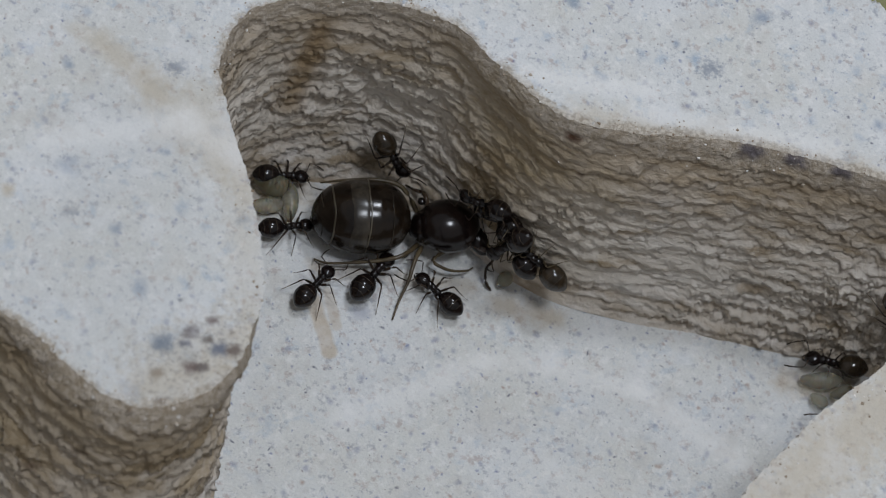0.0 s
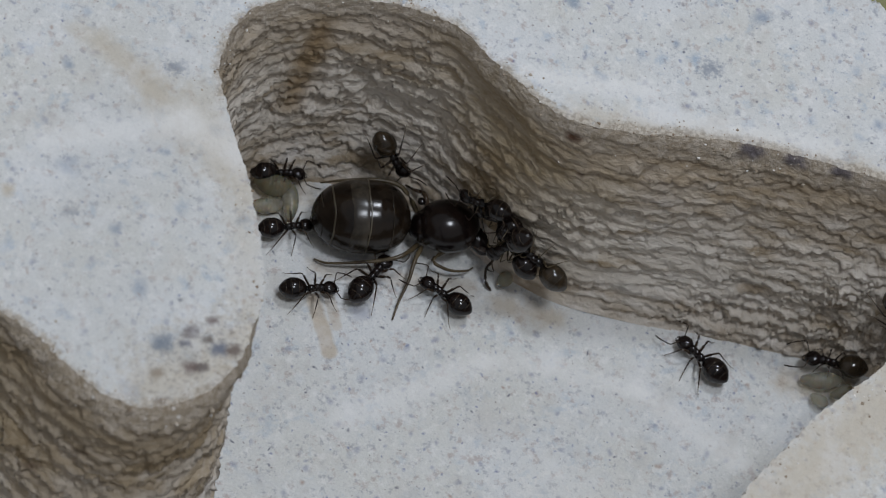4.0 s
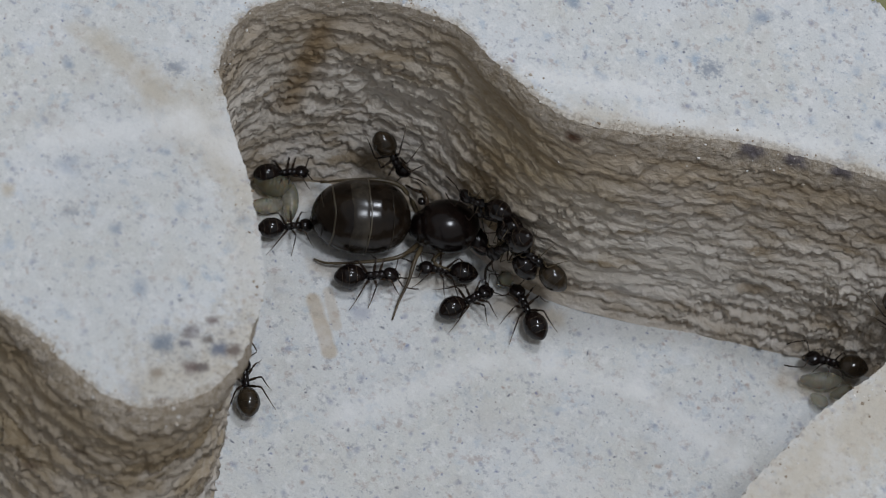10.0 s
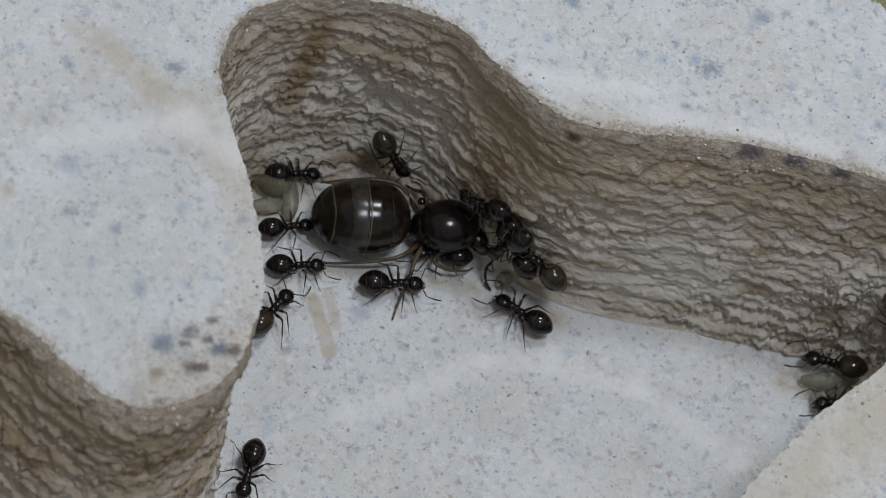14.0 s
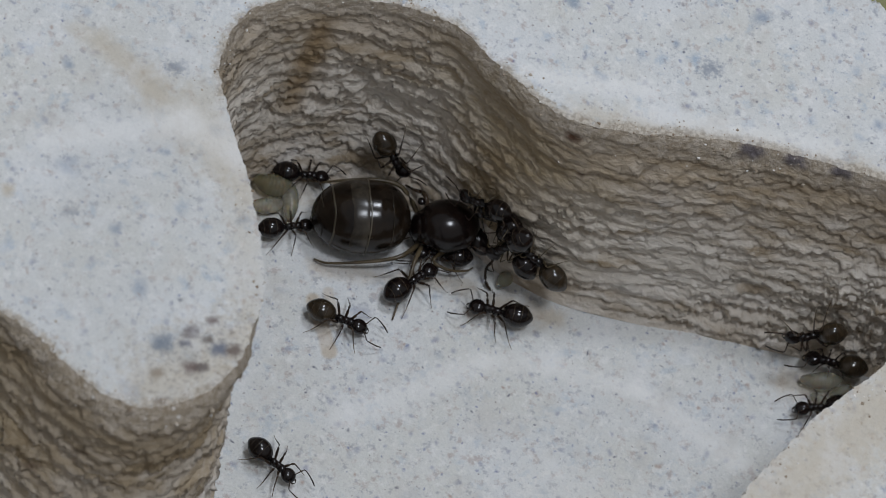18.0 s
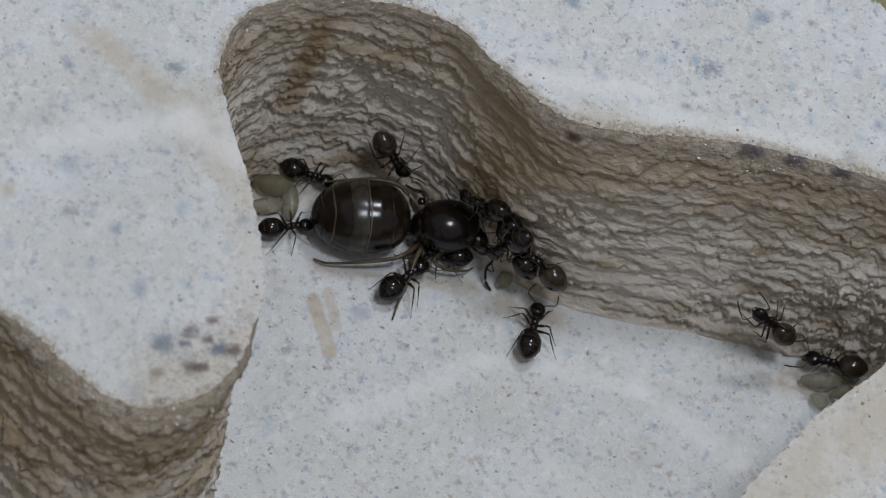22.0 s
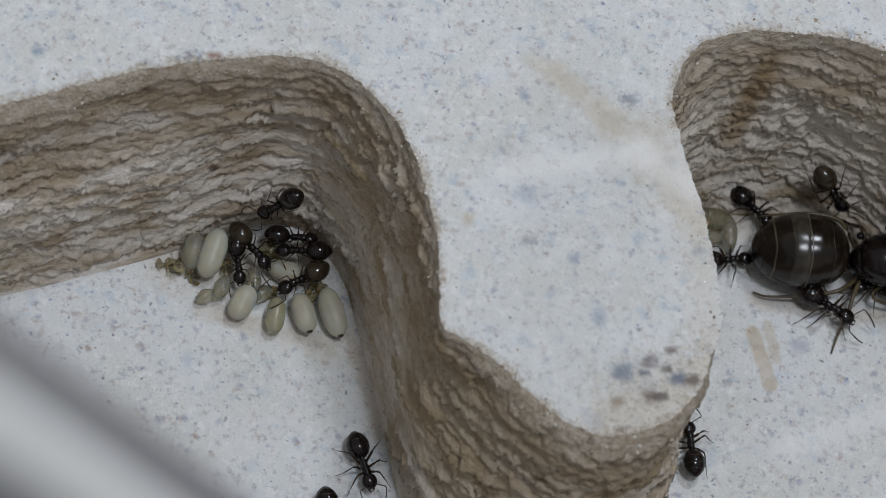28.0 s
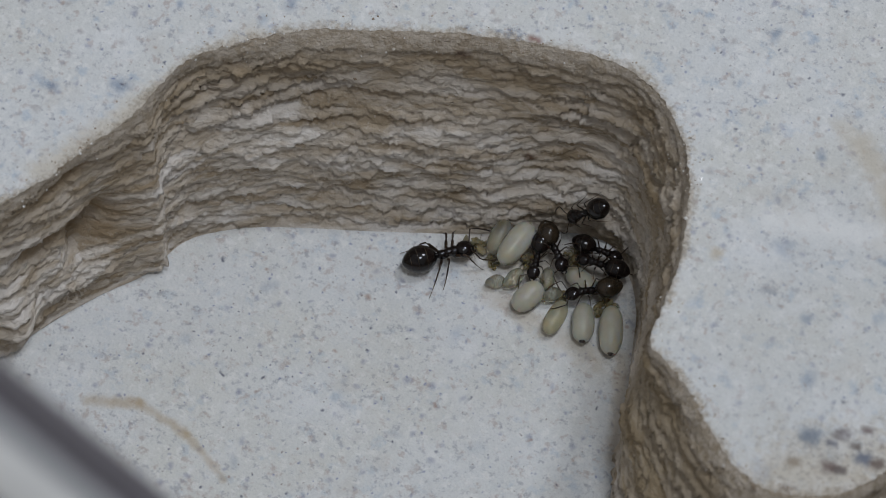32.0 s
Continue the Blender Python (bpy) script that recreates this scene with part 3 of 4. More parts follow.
def ragged_outer():
    """The block's outer edge, broken off raggedly along its far side."""
    base = [(60, 5.2), (57.4, 6.4), (53.1, 8.0), (50.3, 8.9), (47.2, 9.9), (44.8, 10.4), (42.0, 10.9), (39.0, 11.4), (37.0, 12.1), (33, 13.4), (24, 16), (0, 20), (-40, 22), (-48, -10),
            (-48, -62), (78, -62), (78, -6), (70, 0)]
    out = []
    for (x0, y0), (x1, y1) in zip(base, base[1:] + base[:1]):
        k = max(2, int(math.hypot(x1 - x0, y1 - y0) / 0.09))
        for j in range(k):
            x, y = x0 + (x1 - x0) * j / k, y0 + (y1 - y0) * j / k
            w = noise.noise((x * 0.35, y * 0.35, 0)) * 0.45 + noise.noise((x * 1.3, y * 1.3, 2)) * 0.22 + noise.noise((x * 3.4, y * 3.4, 5)) * 0.20 + noise.noise((x * 8.3, y * 8.3, 8)) * 0.12
            out.append((x, y + (w if y > 3 and x > -39 else 0.0)))
    return out


BLOCK = build_block()


def plaster_block():
    curve, grid, normals, marks, stretches, tone = BLOCK
    n, high = grid.shape[:2]
    # walls
    for (name, _, label), a, b in zip(stretches, marks, marks[1:]):
        ids = np.array(list(range(a, min(b, n))) + [b % n])
        i, j = np.meshgrid(np.arange(len(ids) - 1), np.arange(high - 1), indexing="ij")
        first = (i * high + j).ravel()
        faces = np.stack((first, first + 1, first + high + 1, first + high), 1)
        me = bpy.data.meshes.new(name)
        me.from_pydata(grid[ids].reshape(-1, 3).tolist(), [], faces.tolist())
        me.polygons.foreach_set("use_smooth", [True] * len(me.polygons))
        me.attributes.new("flake", "FLOAT", "POINT").data.foreach_set("value", tone[ids].ravel())
        me.materials.append(WALL)
        tagged(new(name, me), label, "wall", kind="structure")
    # top face with its outer flank
    bm = bmesh.new()
    rim = [bm.verts.new(c[0]) for c in grid.tolist()]
    edge = [bm.verts.new((x * MM, y * MM, 0)) for x, y in ragged_outer()]
    es = [bm.edges.new((p, q)) for loop in (rim, edge) for p, q in zip(loop, loop[1:] + loop[:1])]
    bmesh.ops.triangle_fill(bm, use_beauty=True, use_dissolve=False, edges=es, normal=(0, 0, 1))
    bmesh.ops.recalc_face_normals(bm, faces=bm.faces)
    if sum(f.normal.z for f in bm.faces) < 0:
        bmesh.ops.reverse_faces(bm, faces=bm.faces)
    lower = edge
    for k, z in enumerate((-0.5, -1.6, -3.4, -6.0, -9.5, -14.0, -20.0)):
        ring = []
        for i, v in enumerate(edge):
            w = 0.35 + 0.12 * k + 0.5 * noise.noise((v.co.x * 700, v.co.y * 700, z * 0.6))
            ring.append(bm.verts.new((v.co.x + 0.4 * w * MM, v.co.y + w * MM * (1 if v.co.y > -0.01 else -1), z * MM)))
        for i in range(len(ring)):
            i2 = (i + 1) % len(ring)
            bm.faces.new((lower[i], ring[i], ring[i2], lower[i2]))
        lower = ring
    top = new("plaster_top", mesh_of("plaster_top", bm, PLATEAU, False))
    tagged(top, "pale speckled plaster top face of the nest block", "plaster", kind="structure")
    # the worn, brown-stained border of the top face, laid along the rim
    bm = bmesh.new()
    crust = bm.verts.layers.float.new("crust")
    rings = []
    for k in range(6):
        ring = []
        for c, nrm, q in zip(grid, normals, curve):
            w = 0.80 * k / 5
            v = bm.verts.new((c[0][0] - nrm[0] * w * MM, c[0][1] - nrm[1] * w * MM, c[0][2] + (0.022 - 0.003 * k if k else 0.004) * MM))
            v[crust] = (1 - k / 5) * (0.25 if 27.6 < q[0] < 30 and -16.5 < q[1] < -1 or q[0] > 46 and q[1] < -9 else 1.45 if q[0] > 41 else 1.0)
            ring.append(v)
        rings.append(ring)
    for a, b in zip(rings, rings[1:]):
        for i in range(n):
            bm.faces.new((a[i], a[(i + 1) % n], b[(i + 1) % n], b[i]))
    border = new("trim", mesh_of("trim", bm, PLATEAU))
    tagged(border, "brown-stained worn plaster border along the rim", "plaster", kind="structure")
    # floor: one sheet under all the chambers
    bm = bmesh.new()
    nx, ny = 150, 90
    vs = []
    for i in range(nx + 1):
        row = []
        for j in range(ny + 1):
            x, y = -46 + 122 * i / nx, -60 + 66 * j / ny
            z = -DEPTH + 0.16 * noise.noise((x * 0.16, y * 0.16, 0)) - 0.0
            row.append(bm.verts.new((x * MM, y * MM, z * MM)))
        vs.append(row)
    for i in range(nx):
        for j in range(ny):
            bm.faces.new((vs[i][j], vs[i + 1][j], vs[i + 1][j + 1], vs[i][j + 1]))
    fl = new("floor", mesh_of("floor", bm, FLOOR))
    tagged(fl, "pale speckled plaster chamber floor", "floor", kind="structure")


plaster_block()


def crumbs():
    """Loose sandy grains along the rim, too small to pick apart."""
    rnd = random.Random(4)
    curve, grid, normals, _, _, _ = BLOCK
    n = len(curve)
    verts, faces = [], []
    corners = ((1, 0, 0), (0, 1, 0), (-1, 0, 0), (0, -1, 0), (0, 0, 1), (0, 0, -1))
    sides = ((0, 1, 4), (1, 2, 4), (2, 3, 4), (3, 0, 4), (1, 0, 5), (2, 1, 5), (3, 2, 5), (0, 3, 5))
    for _ in range(5200):
        i = rnd.randrange(n)
        if noise.noise((i * 0.021, 3.0, 1.0)) + rnd.uniform(-0.35, 0.35) < -0.05:
            continue
        if rnd.random() < 0.55:
            p = Vector(grid[i][0]) - Vector((*normals[i], 0)) * MM * abs(rnd.gauss(0, 0.45))
        else:
            p = Vector(grid[i][min(40, int(abs(rnd.gauss(0, 9))))])
        r = MM * 0.042 * math.exp(rnd.gauss(0, 0.45))
        turn = Euler([rnd.uniform(0, 6.28) for _ in range(3)]).to_matrix()
        k = len(verts)
        verts += [p + turn @ (Vector(c) * r * rnd.uniform(0.6, 1.25)) for c in corners]
        faces += [[k + a for a in f] for f in sides]
    me = bpy.data.meshes.new("plaster_crumbs")
    me.from_pydata(verts, [], faces)
    me.materials.append(GRAINS)
    tagged(new("plaster_crumbs", me), "loose sandy plaster crumbs along the rim", "crumbs", kind="stuff")


crumbs()

# the tray on which the block stands
OLIVE = Mat("olive_tray", 0.35, 0.4)
OLIVE.color(OLIVE.mix(OLIVE.noise(0.12, 2.0), (0.21, 0.205, 0.085), (0.30, 0.285, 0.14)))


def tray():
    bm = bmesh.new()
    n = 24
    vs = [[bm.verts.new(((-160 + 400 * i / n) * MM, (-260 + 480 * j / n) * MM, (-20 + 0.1 * noise.noise((i, j, 0))) * MM)) for j in range(n + 1)] for i in range(n + 1)]
    for i in range(n):
        for j in range(n):
            bm.faces.new((vs[i][j], vs[i + 1][j], vs[i + 1][j + 1], vs[i][j + 1]))
    ob = new("ground", mesh_of("ground", bm, OLIVE.m))
    tagged(ob, "olive green plastic tray under the plaster block", "tray", kind="structure")


tray()

# ---- ants ----
HIPS = {"front": (0.34, 0.16, 0.52), "middle": (0.10, 0.18, 0.48), "hind": (-0.16, 0.16, 0.48)}
LEGS = {"front": [(0, 0, 0), (0.28, 0.40, 0.40), (0.55, 0.66, -0.12), (0.80, 0.84, -0.50)],
        "middle": [(0, 0, 0), (0.00, 0.50, 0.46), (-0.08, 0.84, -0.12), (-0.18, 1.14, -0.46)],
        "hind": [(0, 0, 0), (-0.40, 0.46, 0.50), (-0.82, 0.74, -0.10), (-1.18, 0.96, -0.46)]}


def leg_mesh(name, side, thick=1.0, material=None):
    bm = bmesh.new()
    hip, knee, shin, foot = [Vector((p[0], p[1] * side, p[2])) for p in LEGS[name]]
    line = bent([hip, hip.lerp(knee, 0.5) + Vector((0, 0, 0.04)), knee, knee.lerp(shin, 0.5), shin, shin.lerp(foot, 0.5) + Vector((0, 0, -0.05)), foot], 2)
    rad = [0.98 * r * thick for r in (0.060, 0.066, 0.066, 0.056, 0.042, 0.035, 0.034, 0.031, 0.024, 0.019, 0.016, 0.014, 0.012)]
    limb(bm, line[:9], rad[:9])
    toe = bmesh.new()
    limb(toe, line[8:], rad[8:])
    return bm, toe


def make_worker():
    """One worker ant, facing +x, feet on z = 0."""
    ant = new("worker_ant")
    bm = bmesh.new()
    lump(bm, (0, 0, 0), (0.67, 0.54, 0.50), tip=0.30, seg=28, rings=20)
    gaster = part("gaster", bm, GASTER, ant, "glossy black-brown gaster")
    gaster.location = Vector((-1.02, 0, 0.66)) * MM
    for x, k in ((0.24, 0.935), (-0.12, 0.975), (-0.40, 0.735)):
        bm = bmesh.new()
        ring = [(x + 0.012 * math.cos(a), 0.54 * k * 0.995 * math.cos(a), 0.50 * k * 0.995 * math.sin(a)) for a in [i * math.tau / 24 for i in range(25)]]
        limb(bm, ring, [0.015] * 25, 5)
        part("band", bm, BAND, gaster, "thin pale band of membrane")
    bm = bmesh.new()
    lump(bm, (-0.36, 0, 0.56), (0.10, 0.13, 0.20), (0, 14, 0), seg=10, rings=8)
    part("petiole", bm, BLACK, ant)
    bm = bmesh.new()
    lump(bm, (-0.08, 0, 0.60), (0.27, 0.19, 0.21), (0, 12, 0), seg=14, rings=10)
    lump(bm, (0.16, 0, 0.68), (0.22, 0.18, 0.19), seg=14, rings=10)
    lump(bm, (0.37, 0, 0.66), (0.24, 0.215, 0.20), (0, -8, 0), seg=14, rings=10)
    lump(bm, (0.58, 0, 0.62), (0.10, 0.09, 0.09), seg=10, rings=8)
    part("thorax", bm, BLACK, ant)
    bm = bmesh.new()
    lump(bm, (0.22, 0, -0.02), (0.38, 0.36, 0.25), (0, 16, 0), seg=20, rings=14)
    lump(bm, (0.44, 0, -0.10), (0.14, 0.20, 0.10), (0, 20, 0), seg=12, rings=8)
    head = part("head", bm, BLACK, ant)
    head.location = Vector((0.60, 0, 0.62)) * MM
    for s in (1, -1):
        bm = bmesh.new()
        lump(bm, (0.22, 0.27 * s, 0.06), (0.085, 0.05, 0.075), seg=10, rings=6)
        part("eye", bm, SPOT, head)
        bm = bmesh.new()
        limb(bm, [(0, 0, 0), (0.09, 0.20 * s, 0.10), (0.19, 0.42 * s, 0.17), (0.24, 0.54 * s, 0.18), (0.33, 0.57 * s, 0.15), (0.58, 0.55 * s, 0.02), (0.84, 0.50 * s, -0.14), (1.04, 0.42 * s, -0.27)],
             [0.032, 0.026, 0.027, 0.030, 0.026, 0.030, 0.036, 0.030])
        an = part("antenna", bm, LEG, head)
        an.location = Vector((0.40, 0.10 * s, 0.03)) * MM
        bm = bmesh.new()
        limb(bm, bent([(0.50, 0.13 * s, -0.14), (0.62, 0.11 * s, -0.17), (0.68, 0.02 * s, -0.18)], 2), [0.055, 0.05, 0.045, 0.03, 0.02])
        part("mandible", bm, LEG, head)
    for name in HIPS:
        for s in (1, -1):
            shank, toe = leg_mesh(name, s)
            lg = part("leg", shank, LEG, ant)
            part("foot", toe, FOOT, lg, "thin straw-coloured foot")
            h = HIPS[name]
            lg.location = Vector((h[0], h[1] * s, h[2])) * MM
    return ant


ANTS = {}


def stand(p, forward, up, size=1.0):
    """The pose of a thing at p (mm) that faces forward on a surface with that normal."""
    z = Vector(up).normalized()
    x = Vector(forward)
    x = (x - z * x.dot(z)).normalized()
    y = z.cross(x)
    m = Matrix((x, y, z)).transposed().to_4x4()
    m.translation = (Vector(p) + z * 0.35) * MM
    return m


def flat(x, y, heading, z=-11.92, pitch=0.0, roll=0.0):
    return pose(x * MM, y * MM, z * MM, roll, pitch, heading)


worker = make_worker()


def add_ant(key, m, size, label):
    global worker
    ob = worker if not ANTS else copy_thing(worker, m)
    ob.matrix_basis = m
    ob.scale = (size,) * 3
    tagged(ob, label, "ant", "worker ants of the colony")
    ANTS[key] = ob
    return ob


def pale_gaster(key):
    """Some workers have a stretched, paler gaster."""
    for c in ANTS[key].children:
        if c.name.startswith("gaster"):
            c.material_slots[0].link = "OBJECT"
            c.material_slots[0].material = GASTER_PALE
            tagged(c, "stretched olive-brown gaster")


QN = (-0.56, -0.80, 0.20)
FLOOR_ANT = "black-brown worker ant walking on the pale plaster floor"
# resting ants
add_ant("larva_nurse", flat(32.62, -3.22, 12), 0.95, "black-brown worker ant bent over the queen's gaster tip")
add_ant("hanger", stand((37.5, 0.62, -9.2), (0.60, -0.35, -0.72), (-0.30, -0.93, 0.20)), 1.06, "brown worker ant head down on the carved wall")
add_ant("attendant_upper", stand((41.62, -2.1, -7.95), (-0.81, 0.48, -0.33), QN), 1.0, "dark worker ant on the wall beside the queen's head")
add_ant("attendant_middle", stand((43.05, -3.8, -8.85), (-0.43, 0.08, -0.90), QN), 1.15, "dark worker ant climbing over the queen's head")
add_ant("attendant_lower", stand((44.5, -4.3, -8.85), (-0.75, 0.60, 0.29), (-0.50, -0.84, 0.22)), 1.15, "olive-brown worker ant low on the wall by the queen's head")
add_ant("attendant_inner", stand((42.36, -2.6, -8.45), (-0.82, 0.50, -0.29), QN), 0.95, "dark worker ant pressed among the queen's attendants")
add_ant("attendant_back", stand((43.4, -3.85, -8.9), (-0.67, 0.58, 0.45), QN), 1.05, "dark worker ant hidden behind the queen's attendants")
add_ant("guard", flat(58.9, -8.0, 172, -11.5), 1.08, "black-brown worker ant standing over small larvae")
# brood chamber
add_ant("pile_a", flat(9.69, -5.62, -45, -11.3, 6), 0.94, "brown worker ant standing among the cocoons")
add_ant("pile_b", flat(9.05, -6.25, -80, -11.5, 8), 0.86, "brown worker ant with its head on a cocoon")
add_ant("pile_c", flat(11.97, -6.95, 215, -11.45), 0.96, "black-brown worker ant lying over three cocoons")
add_ant("pile_d", flat(11.7, -4.67, 0, -11.35, 0, 8), 0.88, "dark worker ant packed against the chamber wall")
add_ant("pile_e", flat(11.86, -5.45, 185, -11.15, 0, -10), 0.9, "dark worker ant on top of the packed ants")
add_ant("pile_f", stand((10.9, -3.6, -9.35), (-0.80, -0.50, -0.33), (-0.45, -0.72, 0.52)), 0.95, "dark worker ant head down on the chamber wall")
# walkers, placed by their tracks
for key, size in (("M1", 0.98), ("M2", 1.10), ("M3", 1.0), ("M4", 1.06), ("M5", 1.08), ("M6", 1.06), ("M8", 1.0), ("n", 1.05), ("o", 1.0), ("h", 0.94), ("S2", 0.94), ("P1", 1.0), ("k", 1.22), ("i", 1.0), ("j", 1.0)):
    add_ant(key, flat(30, -30, 0), size, FLOOR_ANT)
for key, label in (("M2", "black-brown worker ant beside the queen's legs"), ("n", "black-brown worker ant climbing low on the carved wall"), ("M3", "black-brown worker ant creeping under the queen"),
                   ("S2", "black-brown worker ant at the larvae by the wall"), ("k", "black-brown worker ant walking towards the cocoons"), ("o", "black-brown worker ant coming out from behind the plaster")):
    tagged(ANTS[key], label)


def tuck(key):
    """Resting ants keep their legs folded close."""
    for c in ANTS[key].children:
        if c.name.startswith("leg"):
            c.scale = (0.68, 0.62, 0.85)


for key in [k for k in ANTS if k.startswith(("pile", "attendant", "guard"))]:
    tuck(key)
for key in [k for k in ANTS if k.startswith("attendant")]:
    for c in ANTS[key].children:
        if c.name.startswith("leg"):
            c.material_slots[0].link = "OBJECT"
            c.material_slots[0].material = QLEG
            tagged(c, "straw-brown folded leg")
for key in ("hanger", "attendant_lower", "guard", "pile_a", "pile_c", "n", "M6"):
    pale_gaster(key)


def girth(u):
    """The queen's gaster along its length, -1 at the tip to 1 at the waist."""
    return (1 - abs(u) ** (2.9 if u > 0 else 2.15)) ** 0.5


def make_queen():
    q = new("queen_ant")
    bm = bmesh.new()
    # a barrel, blunt towards the thorax; overlapping plates, each one a little proud of the next
    n = 60
    rings = []
    for i in range(n + 1):
        u = -math.cos(math.pi * i / n)
        x = 2.38 * u
        step = (x + 2.6) / 1.18
        k = max(0.004, girth(u)) * (1 + 0.024 * (step - math.floor(step)))
        rings.append([bm.verts.new(Vector((x, 1.78 * k * math.cos(a), 1.62 * k * math.sin(a))) * MM) for a in [j * math.tau / 56 for j in range(56)]])
    for a, b in zip(rings, rings[1:]):
        for j in range(56):
            bm.faces.new((a[j], a[(j + 1) % 56], b[(j + 1) % 56], b[j]))
    bm.faces.new(rings[0][::-1])
    bm.faces.new(rings[-1])
    bmesh.ops.recalc_face_normals(bm, faces=bm.faces)
    g = part("gaster", bm, QGAST, q, "swollen glossy dark brown gaster")
    g.matrix_basis = pose(-2.78 * MM, 0.16 * MM, 1.62 * MM, 0, -3, 0)
    for x0, x1, mat in ((1.36, 1.40, QBAND), (0.22, 0.30, QLINE), (-0.62, 0.20, QBAND), (-1.46, -1.38, QLINE), (-1.95, -1.90, QBAND)):
        # a pale hoop over the upper side, from x0 to x1
        bm = bmesh.new()
        hoops = []
        for i in range(8):
            x = x0 + (x1 - x0) * i / 7
            k = girth(x / 2.38) * (1.030 if 0 < i < 7 else 1.014)
            hoops.append([bm.verts.new(Vector((x + 0.05 * math.cos(3 * a) + 0.03 * noise.noise((a * 3, x0, 0)), 1.78 * k * math.cos(a), 1.62 * k * math.sin(a))) * MM)
                          for a in [math.pi * (-0.15 + 1.3 * j / 48) for j in range(49)]])
        for a, b in zip(hoops, hoops[1:]):
            for j in range(48):
                bm.faces.new((a[j], b[j], b[j + 1], a[j + 1]))
        part("band", bm, mat, g, "pale stretched membrane between plates")
    bm = bmesh.new()
    lump(bm, (-0.12, 0, 1.15), (0.22, 0.42, 0.50), (0, 10, 0), seg=14, rings=10)
    part("petiole", bm, QBODY, q)
    bm = bmesh.new()
    lump(bm, (1.42, 0, 1.62), (1.55, 1.32, 1.20), seg=32, rings=22)
    lump(bm, (0.25, 0, 1.40), (0.62, 0.80, 0.80), seg=20, rings=14)
    lump(bm, (2.10, 0, 1.30), (0.70, 0.85, 0.80), seg=20, rings=14)
    part("thorax", bm, QBODY, q, "domed glossy dark brown thorax")
    bm = bmesh.new()
    lump(bm, (0.10, 1.0, 2.05), (0.20, 0.20, 0.16), seg=10, rings=8)
    part("wing_scar", bm, QBODY, q)
    bm = bmesh.new()
    lump(bm, (0.55, 0, -0.10), (0.78, 0.76, 0.48), (0, 24, 0), seg=22, rings=14)
    lump(bm, (1.15, 0, -0.45), (0.34, 0.46, 0.24), (0, 30, 0), seg=14, rings=10)
    head = part("head", bm, QBODY, q)
    head.matrix_basis = pose(2.75 * MM, -0.15 * MM, 1.25 * MM, 0, 12, -18)
    for s in (1, -1):
        bm = bmesh.new()
        lump(bm, (0.60, 0.62 * s, 0.12), (0.22, 0.12, 0.20), seg=12, rings=8)
        part("eye", bm, SPOT, head)
        bm = bmesh.new()
        limb(bm, bent([(1.0, 0.3 * s, -0.1), (1.3, 0.85 * s, 0.1), (1.15, 1.35 * s, -0.1), (1.5, 1.75 * s, -0.6), (1.9, 1.9 * s, -0.8)], 3), [0.07] * 8 + [0.08] * 4 + [0.05])
        part("antenna", bm, LEG, head)
    # near-side legs in straw brown, folded along the body; far-side ones darker
    shapes = (([(0.1, -0.7, 0.8), (-0.7, -1.5, 1.15), (-1.6, -1.72, 0.95), (-3.0, -1.80, 0.62), (-4.2, -1.78, 0.35), (-4.8, -1.5, 0.15)], QLEG, 0.13),
              ([(0.3, -0.8, 0.8), (-0.1, -1.7, 1.0), (-0.35, -2.6, 0.7), (-0.75, -3.5, 0.32), (-1.05, -4.4, 0.08)], QLEG, 0.12),
              ([(1.6, -0.8, 0.8), (0.8, -1.55, 0.95), (1.6, -1.9, 0.75), (2.5, -1.75, 0.5), (2.9, -1.4, 0.2)], QLEG, 0.11),
              ([(0.2, 0.7, 1.0), (-0.8, 1.75, 1.9), (-2.2, 2.0, 2.0), (-3.6, 2.05, 1.6), (-4.6, 2.1, 1.1)], QLEG, 0.13),
              ([(0.6, 0.8, 0.9), (0.4, 1.6, 1.5), (0.0, 2.2, 0.9), (-0.4, 2.6, 0.6)], LEG, 0.15),
              ([(1.8, 0.7, 0.8), (2.4, 1.4, 1.4), (2.9, 1.7, 0.8), (3.2, 1.6, 0.4)], LEG, 0.15))
    for pts, mat, r in shapes:
        bm = bmesh.new()
        line = bent(pts, 4)
        limb(bm, line, [r * (1.05 - 0.72 * i / (len(line) - 1)) for i in range(len(line))], 8)
        part("leg", bm, mat, q, "straw-brown leg folded beside the body" if mat is QLEG else "")
    q.matrix_basis = pose(38.62 * MM, -2.95 * MM, -11.96 * MM, 0, 0, 1.5)
    tagged(q, "large glossy dark brown queen ant lying by the wall", "ant")


make_queen()


# ---- brood ----
def grub_mesh(length, thick, curl, bands):
    """A fat legless larva, bent by curl degrees, with segment bulges."""
    bm = bmesh.new()
    n = 45
    line, rad = [], []
    for i in range(n):
        u = i / (n - 1)
        a = radians(curl) * (u - 0.5)
        rr = length / max(0.2, radians(curl))
        line.append((rr * math.sin(a), rr * (1 - math.cos(a)), 0))
        env = math.sin(math.pi * min(1, 0.06 + 0.90 * u)) ** 0.55 * (0.72 + 0.35 * u)
        rad.append(thick * env * (1 + 0.022 * math.sin(u * bands * math.tau)))
    limb(bm, line, rad, 14)
    return bm


def larva(x, y, z, heading, length=2.0, thick=0.42, curl=40, tilt=0, material=None):
    ob = new("larva", mesh_of("larva", grub_mesh(length, thick, curl, 11), material or LARVA))
    ob.matrix_basis = pose(x * MM, y * MM, z * MM, tilt, 0, heading)
    tagged(ob, "plump olive translucent larva lying against the wall" if material else "small translucent creamy larva lying on the plaster", "larva", "ant larvae")


